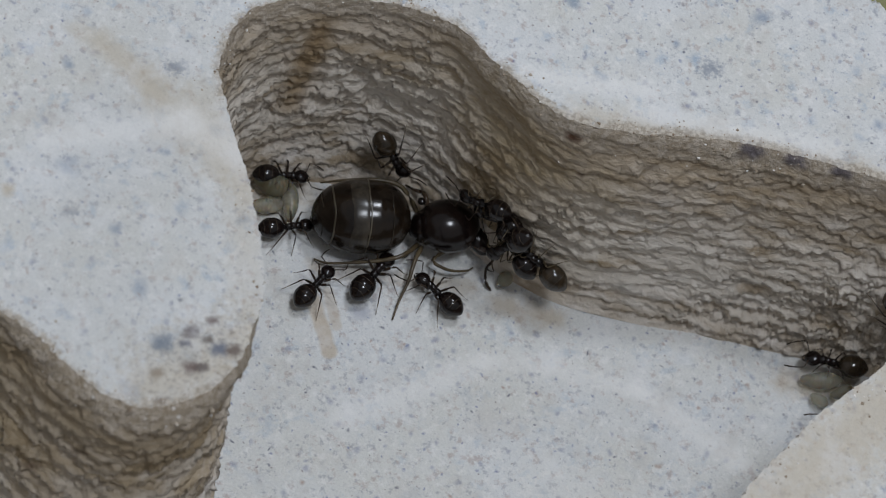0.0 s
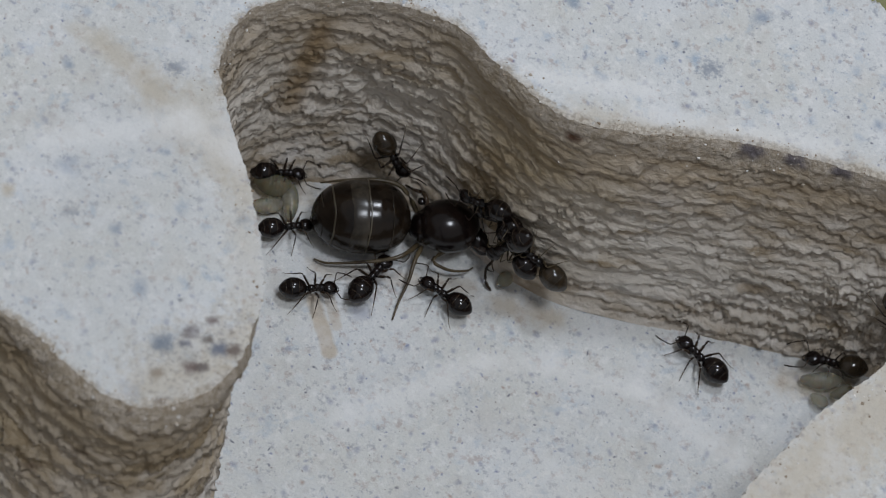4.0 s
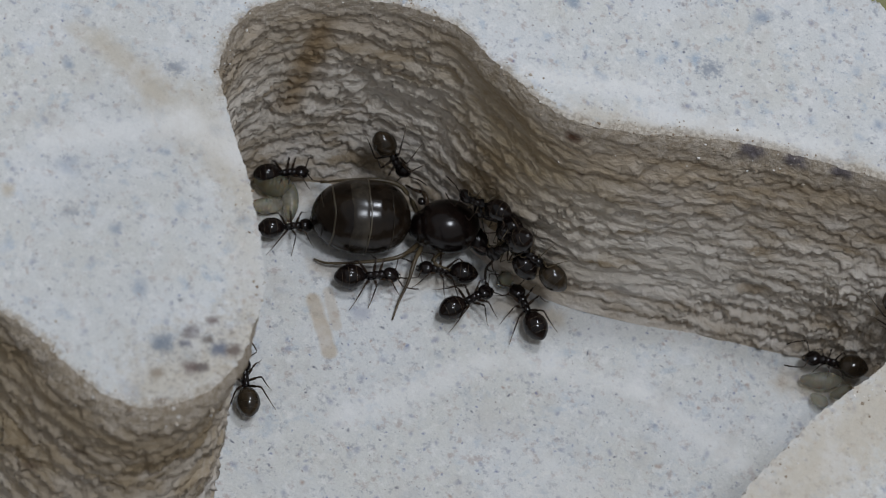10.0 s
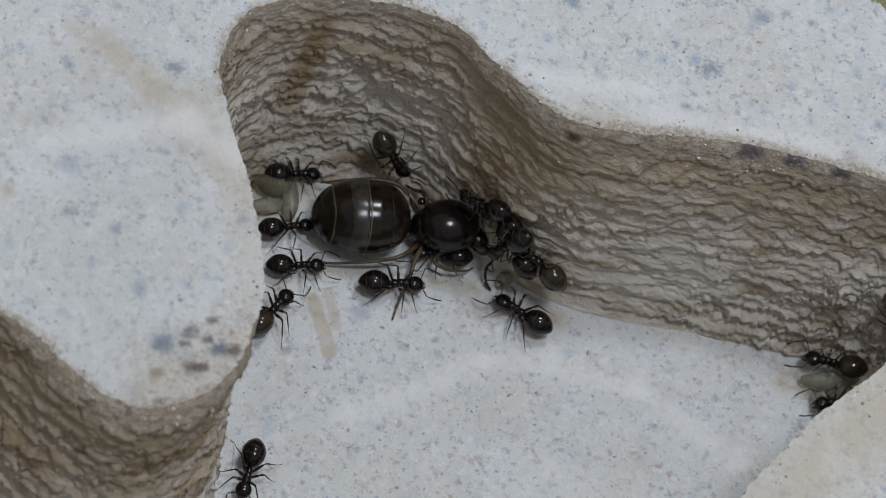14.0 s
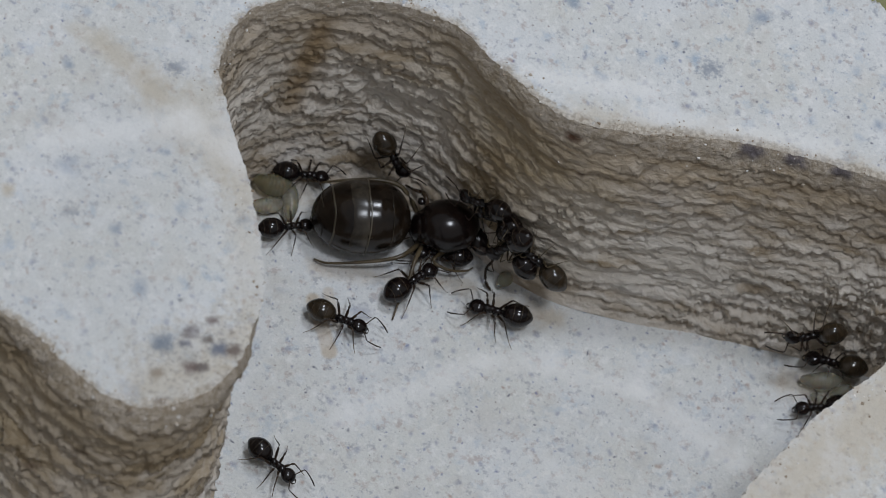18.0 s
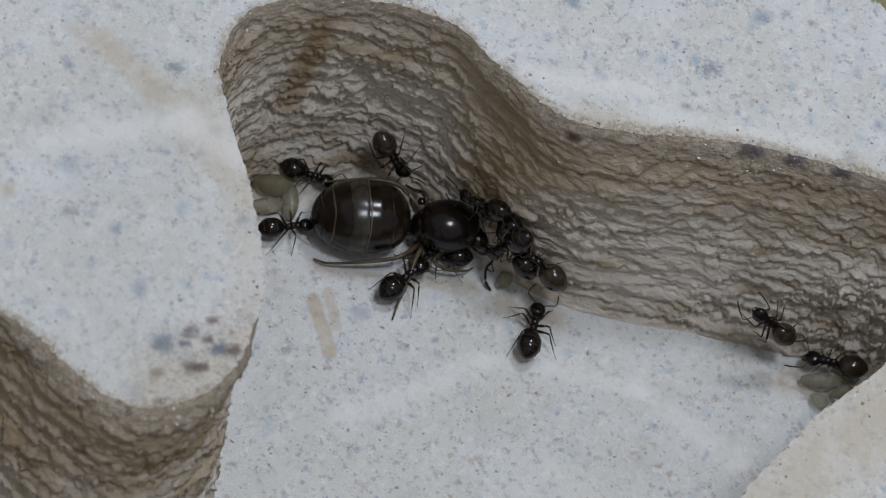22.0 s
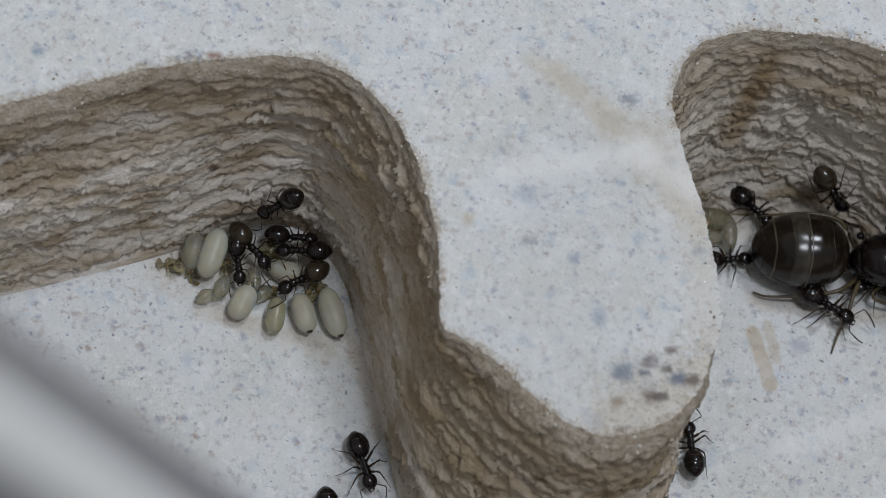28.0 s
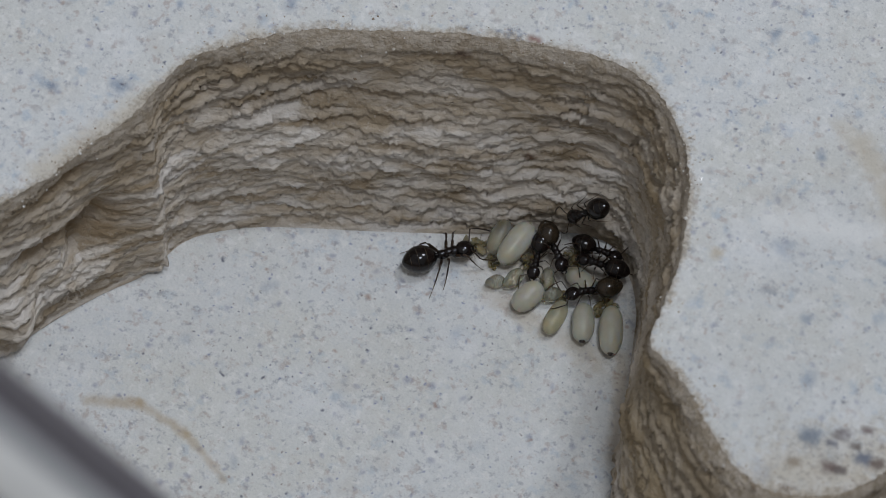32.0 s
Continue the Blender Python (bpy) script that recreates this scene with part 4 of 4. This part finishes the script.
def cocoon(x, y, z, heading, length, wide, pitch=0, spot=True, material=None):
    ob = new("cocoon")
    bm = bmesh.new()
    vs = lump(bm, (0, 0, 0), (length * 0.45, wide * 0.44, wide * 0.42), seg=28, rings=22)
    for v in vs:
        p = v.co / MM
        u = min(0.995, abs(p.x) / (length * 0.45))
        blunt = ((1 - u ** 2.8) / (1 - u * u)) ** 0.5
        v.co.y *= blunt
        v.co.z *= blunt
        k = 1 + 0.03 * noise.noise(p * 1.3 + Vector((x, y, 0))) + 0.06 * p.x / length
        v.co.y *= k
        v.co.z *= k
    part("silk_shell", bm, material or PUPA, ob)
    if spot:
        bm = bmesh.new()
        lump(bm, (length * 0.45 - 0.03, 0, 0.05), (0.10, 0.15, 0.13), seg=10, rings=8)
        part("dark_spot", bm, SPOT, ob, "dark spot at the cocoon's tip")
    ob.matrix_basis = pose(x * MM, y * MM, z * MM, 0, pitch, heading)
    tagged(ob, "pale creamy oval silk cocoon" + (" with a dark tip spot" if spot else ""), "cocoon", "ant cocoons in the brood pile")


cocoon(7.85, -5.97, -10.95, 75, 2.7, 1.36, -15, False)
cocoon(9.4, -8.17, -11.35, 65, 1.95, 1.3, -10, False)
cocoon(11.0, -8.6, -11.45, -94, 2.05, 1.02, 6, False, PUPA_CLEAR)
cocoon(12.3, -8.35, -11.4, -70, 2.2, 1.22, 6, True)
cocoon(13.65, -8.2, -11.35, -69, 2.75, 1.3, 6, True)
cocoon(11.37, -6.3, -11.4, -20, 2.0, 1.15, 0, False)
cocoon(6.96, -5.84, -11.2, 85, 2.0, 1.1, -20, False, LARVA)
larva(7.64, -7.95, -11.6, 40, 0.9, 0.36, 50)
larva(8.4, -7.5, -11.5, 70, 1.2, 0.42, 60)
larva(10.2, -7.6, -11.5, 30, 1.3, 0.4, 50)
larva(9.9, -7.0, -11.4, 100, 1.4, 0.4, 40)
larva(32.62, -1.85, -11.4, 92, 2.1, 0.45, 20)
larva(31.45, -2.15, -11.5, 8, 1.7, 0.44, 30)
larva(31.75, -1.1, -11.35, -10, 1.9, 0.62, 40, 0, OLD_LARVA)
larva(58.55, -8.75, -11.45, 4, 2.0, 0.48, 25)
larva(58.45, -9.7, -11.6, -30, 0.9, 0.35, 60)
larva(59.6, -9.2, -11.6, 30, 1.2, 0.36, 50)
larva(28.85, -4.6, -11.55, 40, 1.1, 0.36, 60)
larva(29.85, -4.05, -11.55, 60, 1.1, 0.36, 40)
larva(43.05, -4.9, -11.5, 50, 0.9, 0.4, 30)


def silk_scrap(x, y, z, heading, size):
    """A crumpled shred of old silk: bent flakes and threads in one piece."""
    rnd = random.Random(int(x * 100 + y * 10))
    ob = new("silk_scrap")
    for k in range(7):
        c = Vector((rnd.uniform(-0.5, 0.5), rnd.uniform(-0.3, 0.3), rnd.uniform(0.04, 0.28))) * size
        bm = bmesh.new()
        vs = lump(bm, c, (0.34 * size * rnd.uniform(0.6, 1.2), 0.20 * size * rnd.uniform(0.6, 1.2), 0.07 * size), (rnd.uniform(-40, 40), rnd.uniform(-40, 40), rnd.uniform(0, 360)), seg=12, rings=8)
        for v in vs:
            v.co += Vector((0, 0, 1)) * MM * 0.30 * size * noise.noise(v.co / MM * 4.5 + Vector((k, 0, 0)))
        part("silk_flake", bm, SCRAP, ob)
    for k in range(5):
        a = rnd.uniform(0, math.tau)
        bm = bmesh.new()
        limb(bm, [(0, 0, 0.1), (0.35 * size * math.cos(a), 0.35 * size * math.sin(a), 0.22), (0.75 * size * math.cos(a + 0.5), 0.75 * size * math.sin(a + 0.5), 0.06)], [0.035, 0.025, 0.012], 5)
        part("silk_thread", bm, SCRAP, ob)
    ob.matrix_basis = pose(x * MM, y * MM, z * MM, 0, 0, heading)
    tagged(ob, "crumpled yellow-brown shred of old silk beside the cocoons", "scrap", "silk scraps in the brood pile")


silk_scrap(5.94, -6.4, -11.95, 10, 0.95)
silk_scrap(7.1, -6.9, -11.95, 120, 0.6)
silk_scrap(12.9, -6.9, -11.9, 60, 1.0)
silk_scrap(10.6, -7.4, -11.9, 200, 0.8)
silk_scrap(8.7, -6.2, -11.9, 20, 0.9)
silk_scrap(10.6, -5.2, -11.6, 90, 1.0)


# ---- vinyl tube near the lens ----
def vinyl(name, c):
    m = Mat(name, 0.35, 0.4)
    m.color(m.mix(m.noise(0.25, 3.0), c, tuple(1.15 * v for v in c)))
    return m.m


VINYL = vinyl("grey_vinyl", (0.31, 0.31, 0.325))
# the tube's highlights and dark rim, painted on as lengthwise colour stripes
SHEEN_STRIPES = (("painted_rim_shade", -60, 22, vinyl("rim_shade_vinyl", (0.085, 0.075, 0.095))), ("painted_highlight", 33, 62, vinyl("highlight_vinyl", (0.68, 0.67, 0.66))),
           ("painted_dark_reflection", 70, 84, vinyl("dark_reflection_vinyl", (0.17, 0.17, 0.19))), ("painted_faint_highlight", 100, 124, vinyl("faint_highlight_vinyl", (0.48, 0.48, 0.48))))


def vinyl_tube():
    p0, d = Vector((-17.66, -68.15, 115.26)), Vector((0.887, 0.462, -1.96)).normalized()
    side = Vector((-0.70, -0.60, -0.40))
    side = (side - d * side.dot(d)).normalized()
    near = Vector((0.12, -0.50, 0.75))
    near = (near - d * near.dot(d) - side * near.dot(side)).normalized()
    tube = new("vinyl_tube")
    axis = [p0 + side * 3.1 + d * k for k in (-60, -30, 0, 30, 60, 90, 130.5)]
    bm = bmesh.new()
    limb(bm, axis, [3.1] * len(axis), 48)
    part("skin", bm, VINYL, tube)
    for name, a0, a1, mat in SHEEN_STRIPES:
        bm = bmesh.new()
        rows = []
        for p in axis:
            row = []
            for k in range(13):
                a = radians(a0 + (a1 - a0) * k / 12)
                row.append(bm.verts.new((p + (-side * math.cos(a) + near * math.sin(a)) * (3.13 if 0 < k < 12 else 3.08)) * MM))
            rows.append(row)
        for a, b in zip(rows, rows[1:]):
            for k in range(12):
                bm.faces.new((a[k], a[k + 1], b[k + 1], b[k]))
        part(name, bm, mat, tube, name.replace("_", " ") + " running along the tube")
    tagged(tube, "grey vinyl tube with painted-on highlights plugged into the plaster block", "tube")


vinyl_tube()


# ---- motion ----
TRACKS = {}
TRACKS["M1"] = [(0, 33.97, -6.08, 52), (0.5, 34.21, -5.56, 37), (1, 34.3, -5.58, 34), (1.5, 34.35, -5.75, 34), (2, 34.16, -5.56, 42), (2.5, 33.35, -5.76, 62), (3, 33.89, -6.14, 24), (3.5, 33.88, -6.34, 12), (5.5, 33.34, -6.44, -13), (6, 34.13, -6.72, 3), (6.5, 34.01, -6.43, 19), (7, 34.02, -6.48, 9)]
TRACKS["M1"] += [(7.5, 33.81, -7.41, -47), (7.65, 32.63, -7.6, -120), (7.8, 31.54, -7.05, -164), (8, 30.65, -6.88, -174), (8.4, 29.76, -6.75, -187), (12.3, 29.6, -5.3, -190), (12.5, 29.6, -5.3, -260), (12.65, 30, -5.2, -320), (12.8, 30.99, -5.54, -342), (13, 31.83, -5.16, -345), (13.5, 32.61, -5.21, -349), (14, 33.13, -5.24, -354)]
TRACKS["M1"] += [(14.5, 33.35, -5.12, -343), (15.6, 33.71, -6.23, -387), (16, 34.37, -7.69, -434), (16.2, 34, -8.1, -480), (16.5, 32.84, -8.62, -524), (17, 29.3, -10.4, -500), (17.3, 29.73, -11.85, -466), (17.7, 30.3, -12.83, -439), (18, 32.12, -15.62, -401), (18.5, 35.16, -18.26, -400), (19, 38, -21.8, -400), (20, 41, -25.5, -400)]
TRACKS["M2"] = [(0, 36.76, -5.27, 54), (1, 36.52, -5.27, 52), (1.5, 36.61, -5.34, 48), (2, 36.79, -5.42, 48), (3, 36.7, -5.4, 50), (3.5, 36.65, -5.4, 54), (5.5, 36.74, -5.34, 54), (6, 36.74, -5.35, 50), (7, 36.66, -5.39, 49), (7.5, 36.74, -5.37, 55), (8, 36.69, -5.37, 27), (8.5, 36.64, -5.32, 30)]
TRACKS["M2"] += [(9, 36.65, -5.55, 17), (9.5, 36.65, -5.51, 12), (10, 36.59, -5.47, 9), (10.5, 36.58, -5.27, 21), (11, 36.48, -5.14, 31), (11.5, 36.43, -5.16, 33), (12, 36.49, -5.28, 24), (12.5, 36.27, -5.61, 6), (13, 36.32, -6, -9), (13.5, 36.83, -5.59, 8), (14, 37.78, -5.75, 4), (14.5, 38.01, -5.89, -1)]
TRACKS["M2"] += [(16.5, 39.52, -6.47, -10), (17, 38.93, -6.09, 0), (17.5, 38.52, -5.58, 40), (18, 38.66, -5.44, 38), (18.5, 38.36, -5.37, 39), (19, 38.11, -5.41, 57), (19.5, 38.22, -5.52, 50), (20, 38.1, -5.62, 41), (20.5, 38.42, -5.53, 30), (21, 38.56, -5.43, 19), (21.5, 38.25, -5.41, 26), (22, 38.3, -5.3, 44)]
TRACKS["M2"] += [(22.3, 38.51, -5.5, 36), (23, 38.33, -5.55, 27), (24.5, 38.6, -5.4, 0), (26.5, 37.97, -5.07, 7), (27, 38.08, -5.04, 8), (28, 37.5, -5.22, -29), (28.4, 37, -5.6, 20), (28.6, 36.2, -5.6, 90), (29, 34.83, -5.75, 139), (29.4, 33.6, -5, 140), (30, 33.94, -5.19, 163)]
TRACKS["M3"] = [(0, 39.64, -5.91, 138), (1, 39.88, -5.91, 133), (1.5, 39.8, -5.94, 138), (2, 39.71, -5.85, 137), (2.5, 39.65, -6.08, 152), (3, 39.74, -6.13, 155), (3.5, 39.97, -5.97, 146), (5.5, 39.79, -6.05, 153), (6, 39.78, -5.79, 162), (6.5, 39.84, -5.52, 179), (7, 39.96, -5.42, 170), (7.5, 40.09, -5.17, 166)]
TRACKS["M3"] += [(8, 40.05, -5.07, 163), (8.5, 40.07, -4.77, 165), (9, 39.71, -4.8, 182), (9.5, 40.04, -4.8, 177), (12, 39.68, -4.34, 178), (13, 39.77, -3.94, 178)]
TRACKS["M4"] = [(0, 37.63, -19.53, 99), (4, 37.63, -19.53, 99), (4.8, 36.27, -11.04, 84), (5.5, 38.19, -7.55, 22), (6, 41.03, -7.74, 13), (6.5, 39.46, -7.46, 70), (7, 38.01, -7.43, 109), (7.5, 37.97, -7.53, 97), (8, 38, -7.77, 93), (8.5, 40.34, -6.84, 31), (9, 41.06, -6.37, 31), (9.5, 41.11, -6.27, 45)]
TRACKS["M4"] += [(10, 41.35, -6.22, 33), (10.5, 41.36, -6.13, 41), (11, 41.54, -6.01, 41), (11.5, 40.58, -6.33, 54), (12, 39.24, -6.82, 113), (12.5, 38.87, -7.31, 143), (13, 38.24, -8.58, 209), (13.2, 34.26, -9.34, 183), (13.5, 31.81, -11.68, 206), (14, 30.84, -16.25, 257), (14.5, 30.73, -19.46, 266)]
TRACKS["M5"] = [(0, 59.59, -11.82, 165), (2.2, 59.59, -11.82, 165), (2.5, 58.78, -11.17, 150), (3, 57, -10.1, 121), (3.5, 54.75, -8.28, 115), (4.4, 50.52, -8.07, 156), (5.5, 45.14, -7.27, 162), (6, 44.13, -6.3, 140), (6.5, 43.64, -6.48, 132), (7, 43.38, -6.47, 137), (7.5, 43.6, -6.25, 117), (8, 43.69, -6.22, 118)]
TRACKS["M5"] += [(9, 43.93, -6.04, 112), (9.5, 43.99, -6.06, 112), (10, 44.01, -6.36, 116), (11, 44.01, -6.38, 113), (11.5, 43.97, -6.43, 111), (12, 43.81, -6.63, 124), (12.5, 43.69, -6.66, 138), (13, 43.82, -6.44, 131), (13.5, 43.82, -6.42, 134), (14, 43.68, -6.61, 150), (14.5, 43.71, -6.5, 145), (16.5, 43.45, -5.66, 127)]
TRACKS["M5"] += [(17, 43.37, -6.16, 127), (17.5, 43.2, -6.41, 153), (18, 42.53, -6.71, 171), (18.5, 42.23, -6.52, 155), (19, 42.16, -7.08, 180), (19.5, 42.16, -7.23, 184), (20, 42.24, -6.8, 153), (20.5, 42.02, -6.96, 179), (21, 42.12, -6.96, 173), (21.5, 43.39, -6.87, 131), (22, 44.41, -7.3, 77), (22.3, 45.87, -7.43, 35)]
TRACKS["M5"] += [(22.4, 46.2, -7.2, 35), (23, 47.27, -5.65, -9.88, 0.45, 0.28, 0.85), (23.5, 47.92, -5.03, -7.96, 0.56, 0.27, 0.78), (24, 49.89, -4.96, -8.12, 0.75, 0.23, 0.62), (24.5, 54.2, -4.6, -7, 0.9, 0.12, 0.3), (26.5, 60, -4.8, -6, 0.9, 0.1, 0.2)]
TRACKS["M6"] = [(0, 30.91, -20.96, 95), (8, 30.91, -20.96, 95), (8.5, 30.97, -18.16, 98), (9, 31, -14.37, 97), (9.5, 31.14, -14.29, 91), (10, 30.61, -11.59, 98), (10.5, 30.99, -9.51, 72), (11, 32.21, -8.02, 56), (11.5, 32.75, -8.24, 35), (12, 31.44, -7.85, 87), (12.5, 31.23, -8.07, 78), (13, 31.44, -7.98, 73)]
TRACKS["M6"] += [(13.5, 31.64, -8.09, 66), (14, 31.94, -7.64, 52), (14.5, 32.22, -6.49, 60), (15.2, 30.2, -6.9, 84), (15.3, 30, -7.4, 120), (15.45, 29.6, -8, 190), (15.6, 29.3, -8.6, 250), (15.8, 29.4, -10, 290), (16, 30.12, -11, 323), (16.5, 31.17, -11.66, 340), (17, 33.16, -8.26, 420), (17.5, 34.1, -7.18, 391)]
TRACKS["M6"] += [(18, 35.17, -7.91, 341), (18.5, 34.09, -8.99, 273), (19, 36.12, -15.24, 323), (19.5, 35.27, -14.96, 295), (19.8, 36.9, -19.0, 305), (20, 37.5, -21.2, 308), (20.4, 38, -23.5, 310), (22, 38.3, -26, 300), (23, 36, -27, 230), (25, 32, -26, 150), (28.2, 30.6, -19.5, 75), (29, 30.93, -16.76, 60), (29.3, 31.05, -13.87, 74)]
TRACKS["M6"] += [(30, 32.22, -10, 83), (30.6, 32, -8, 95), (32, 30.6, -6.6, 110)]
TRACKS["M8"] = [(0, 29.82, -19.82, 91), (12.2, 29.82, -19.82, 91), (12.7, 30.33, -16.33, 89), (13, 30.58, -12.95, 89), (13.2, 30.13, -11.56, 99), (13.5, 30.01, -6.92, 94), (18, 29.47, -5.21, 96), (18.5, 30.78, -5.92, 10), (19, 31.91, -5.57, 7), (19.5, 33.06, -5.7, 12), (20, 33.63, -6.59, -8), (20.5, 33.57, -6.07, 31)]
TRACKS["M8"] += [(21, 32.9, -6.28, 60), (21.5, 31.64, -6.2, 101), (22, 29.9, -6, 97), (22.3, 30.3, -6, 97), (23, 29.94, -5.75, 115), (24.5, 29.5, -6.04, 144), (25.3, 29.3, -7, 200), (25.9, 29.2, -9.5, 265), (26.6, 29.5, -12.5, 265), (27.2, 30, -14.5, 185), (27.6, 30.4, -14.4, 110), (28, 30.72, -13.15, 98)]
TRACKS["M8"] += [(28.5, 31, -9.5, 80), (29, 32.4, -7.3, 57), (29.3, 32.5, -7.6, 40), (30, 32.71, -6.82, 46), (32, 34.6, -5.9, 50)]
TRACKS["n"] = [(0, 61, -6.27, -7, 0.46, -0.2, -0.87), (15.5, 61, -6.27, -7, 0.46, -0.2, -0.87), (16.5, 59.93, -6.27, -9.35, 0.46, -0.2, -0.87), (17, 58.49, -6.52, -9.56, -0.2, -0.3, -0.93), (17.5, 57.7, -6.49, -9.14, -0.84, -0.25, -0.48), (18, 57.33, -6.61, -9.39, -0.97, -0.17, -0.18), (18.5, 57.33, -6.72, -9.74, -0.96, -0.18, -0.19), (19, 57.92, -6.78, -10.19, -0.53, -0.3, -0.79), (19.5, 57.87, -6.84, -10.39, -0.39, -0.31, -0.87), (20, 55.75, -6.89, -9.66, -0.99, -0.1, 0.07), (20.5, 55.35, -6.85, -9.34, -0.99, -0.09, 0.1), (21, 55.53, -6.83, -9.35, -0.99, -0.11, 0.06)]
TRACKS["n"] += [(21.5, 55.24, -6.79, -9.09, -0.97, -0.05, 0.24), (22, 55.14, -6.63, -8.52, -0.77, 0.09, 0.63), (22.3, 55.35, -6.8, -9.17, -0.96, -0.03, 0.29), (22.5, 54.65, -6.87, -9.12, -0.95, -0.02, 0.32), (24, 52, -6.9, -9.1, -0.95, -0.02, 0.3)]
TRACKS["o"] = [(0, 60.69, -10.61, -169), (13.3, 60.69, -10.61, -169), (14, 59.3, -9.87, -170), (14.5, 58.87, -9.84, -170), (16.5, 59.6, -9.99, -166), (17, 60.45, -8.39, -174), (17.5, 59.64, -9.27, -170), (18, 58.32, -10.23, -171), (18.5, 57.62, -10.3, -171), (19, 59.71, -10.21, -167), (20, 61.13, -10.21, -169)]
TRACKS["h"] = [(0, 28.6, -3.2, 60), (21.8, 28.6, -3.2, 60), (22.3, 29.6, -1.2, 52), (23, 30.25, -1, 38), (24.5, 29.7, -1.1, 55), (25.5, 28.9, -3, 100), (32, 28.9, -3, 100)]
TRACKS["S2"] = [(0, 32.35, -0.51, 3), (6, 32.18, -0.35, 2), (9, 32.27, -0.35, 10), (13, 32.79, -0.35, 8), (19, 33.43, -0.35, -4), (22, 33.61, -0.35, -16), (22.3, 33.01, -0.35, -23), (23, 32.85, -0.35, -26), (24.5, 32.67, -0.35, -15), (26.5, 33.15, -0.35, -41), (27, 33.22, -0.35, -50), (28, 33.86, -0.35, -42)]
TRACKS["k"] = [(0, -14, -24, 60), (26, -14, -24, 60), (27.5, -7, -15, 50), (28.5, -2.2, -10.66, 48), (29, -0.2, -10.33, 102), (29.3, 0.64, -10.34, 76), (29.6, -1, -10.4, 126), (30, -2.97, -11.68, 160), (30.3, -2.01, -10.58, 85), (30.6, 1.72, -8.98, 51), (31, 4.75, -7.81, 39), (31.5, 4.75, -7.81, 39)]
TRACKS["k"] += [(32, 4.97, -7.78, 40)]
TRACKS["i"] = [(0, 9, -20, 0), (24.5, 9, -20, 0), (26, 11.5, -15.2, 10), (26.5, 12.76, -14.78, -4), (27, 15.43, -15.28, -10), (27.5, 13.58, -16.78, -62), (28.2, 14, -20, -80), (29, 14, -24, -80)]
TRACKS["j"] = [(0, 15.2, -11.5, -90), (25.5, 15.2, -11.8, -80), (26.5, 15.09, -13.3, -69), (27, 15.37, -14.53, -74), (27.5, 14.7, -14.6, -100), (28, 15.4, -15.9, -70), (28.5, 15.3, -19, -80), (29.5, 15, -25, -85)]
TRACKS["P1"] = [(0, 29.2, -9, -100), (2.3, 29.4, -9.6, -90), (2.7, 30.61, -11.34, -73), (3, 31.63, -15.21, -70), (3.2, 32.44, -16.48, -65), (3.5, 33.93, -19.9, -63), (5.3, 33.97, -17.69, 16), (5.5, 35.82, -16.91, 18), (5.9, 37.88, -17.9, -13), (6.6, 40, -22, -60), (8, 42, -26, -60)]



def leg_of(ant):
    return [c for c in ant.children if c.name.startswith("leg")]


def antennae_of(ant):
    head = [c for c in ant.children if c.name.startswith("head")][0]
    return [c for c in head.children if c.name.startswith("antenna")]


def gait(key, rows):
    """Swings the legs, two tripods in turn, as far as the ant walks, and lets the feelers play."""
    ant = ANTS[key]
    times, phases = [0.0], [0.0]
    for (t0, m0), (t1, m1) in zip(rows, rows[1:]):
        way = (m1.translation - m0.translation).length / MM + abs(m0.to_quaternion().rotation_difference(m1.to_quaternion()).angle) * 0.5
        n = max(1, min(6, int(way / 0.45)))
        for k in range(1, n + 1):
            times.append(t0 + (t1 - t0) * k / n)
            phases.append(phases[-1] + way / n / 1.5)
    for i, leg in enumerate(leg_of(ant)):
        home = leg.location.copy()
        side = 1 if home.y > 0 else -1
        off = 0.0 if i in (0, 3, 4) else 0.5
        out = []
        for t, ph in zip(times, phases):
            a = math.sin((ph + off) * math.tau)
            b = max(0.0, math.cos((ph + off) * math.tau))
            out.append((t, pose(*home, 9 * b * side, 0, 17 * a * side)))
        if len({round(ph, 4) for ph in phases}) == 1 or out[-1][0] < 32:
            out.append((32.0, out[-1][1]))
        walk(leg, [r for k, r in enumerate(out) if k == 0 or frame(r[0]) > frame(out[k - 1][0])])
    for i, an in enumerate(antennae_of(ant)):
        home = an.location.copy()
        walk(an, [(t * 0.5, pose(*home, 0, 14 * noise.noise((t * 0.45, i * 7.3, len(key) + rows[0][1].translation.x * 90)),
                                 26 * noise.noise((t * 0.4, i * 3.1 + 5, rows[0][1].translation.y * 90)))) for t in range(65)])


def motions():
    for key, table in TRACKS.items():
        rows = []
        for row in table:
            if len(row) == 4:
                t, x, y, a = row
                rows.append((t, flat(x - 0.03, y - 0.12, a, -11.7) if key in ("S2", "h") else flat(x, y, a)))
            else:
                t, x, y, z, fx, fy, fz = row
                rows.append((t, stand((x, y, z), (fx, fy, fz), (0.08, -0.955, 0.287) if x > 45 else (-0.30, -0.93, 0.20))))
        if rows[0][0] > 0:
            rows.insert(0, (0.0, rows[0][1]))
        if rows[-1][0] < 32:
            rows.append((32.0, rows[-1][1]))
        walk(ANTS[key], rows)
        gait(key, rows)


motions()
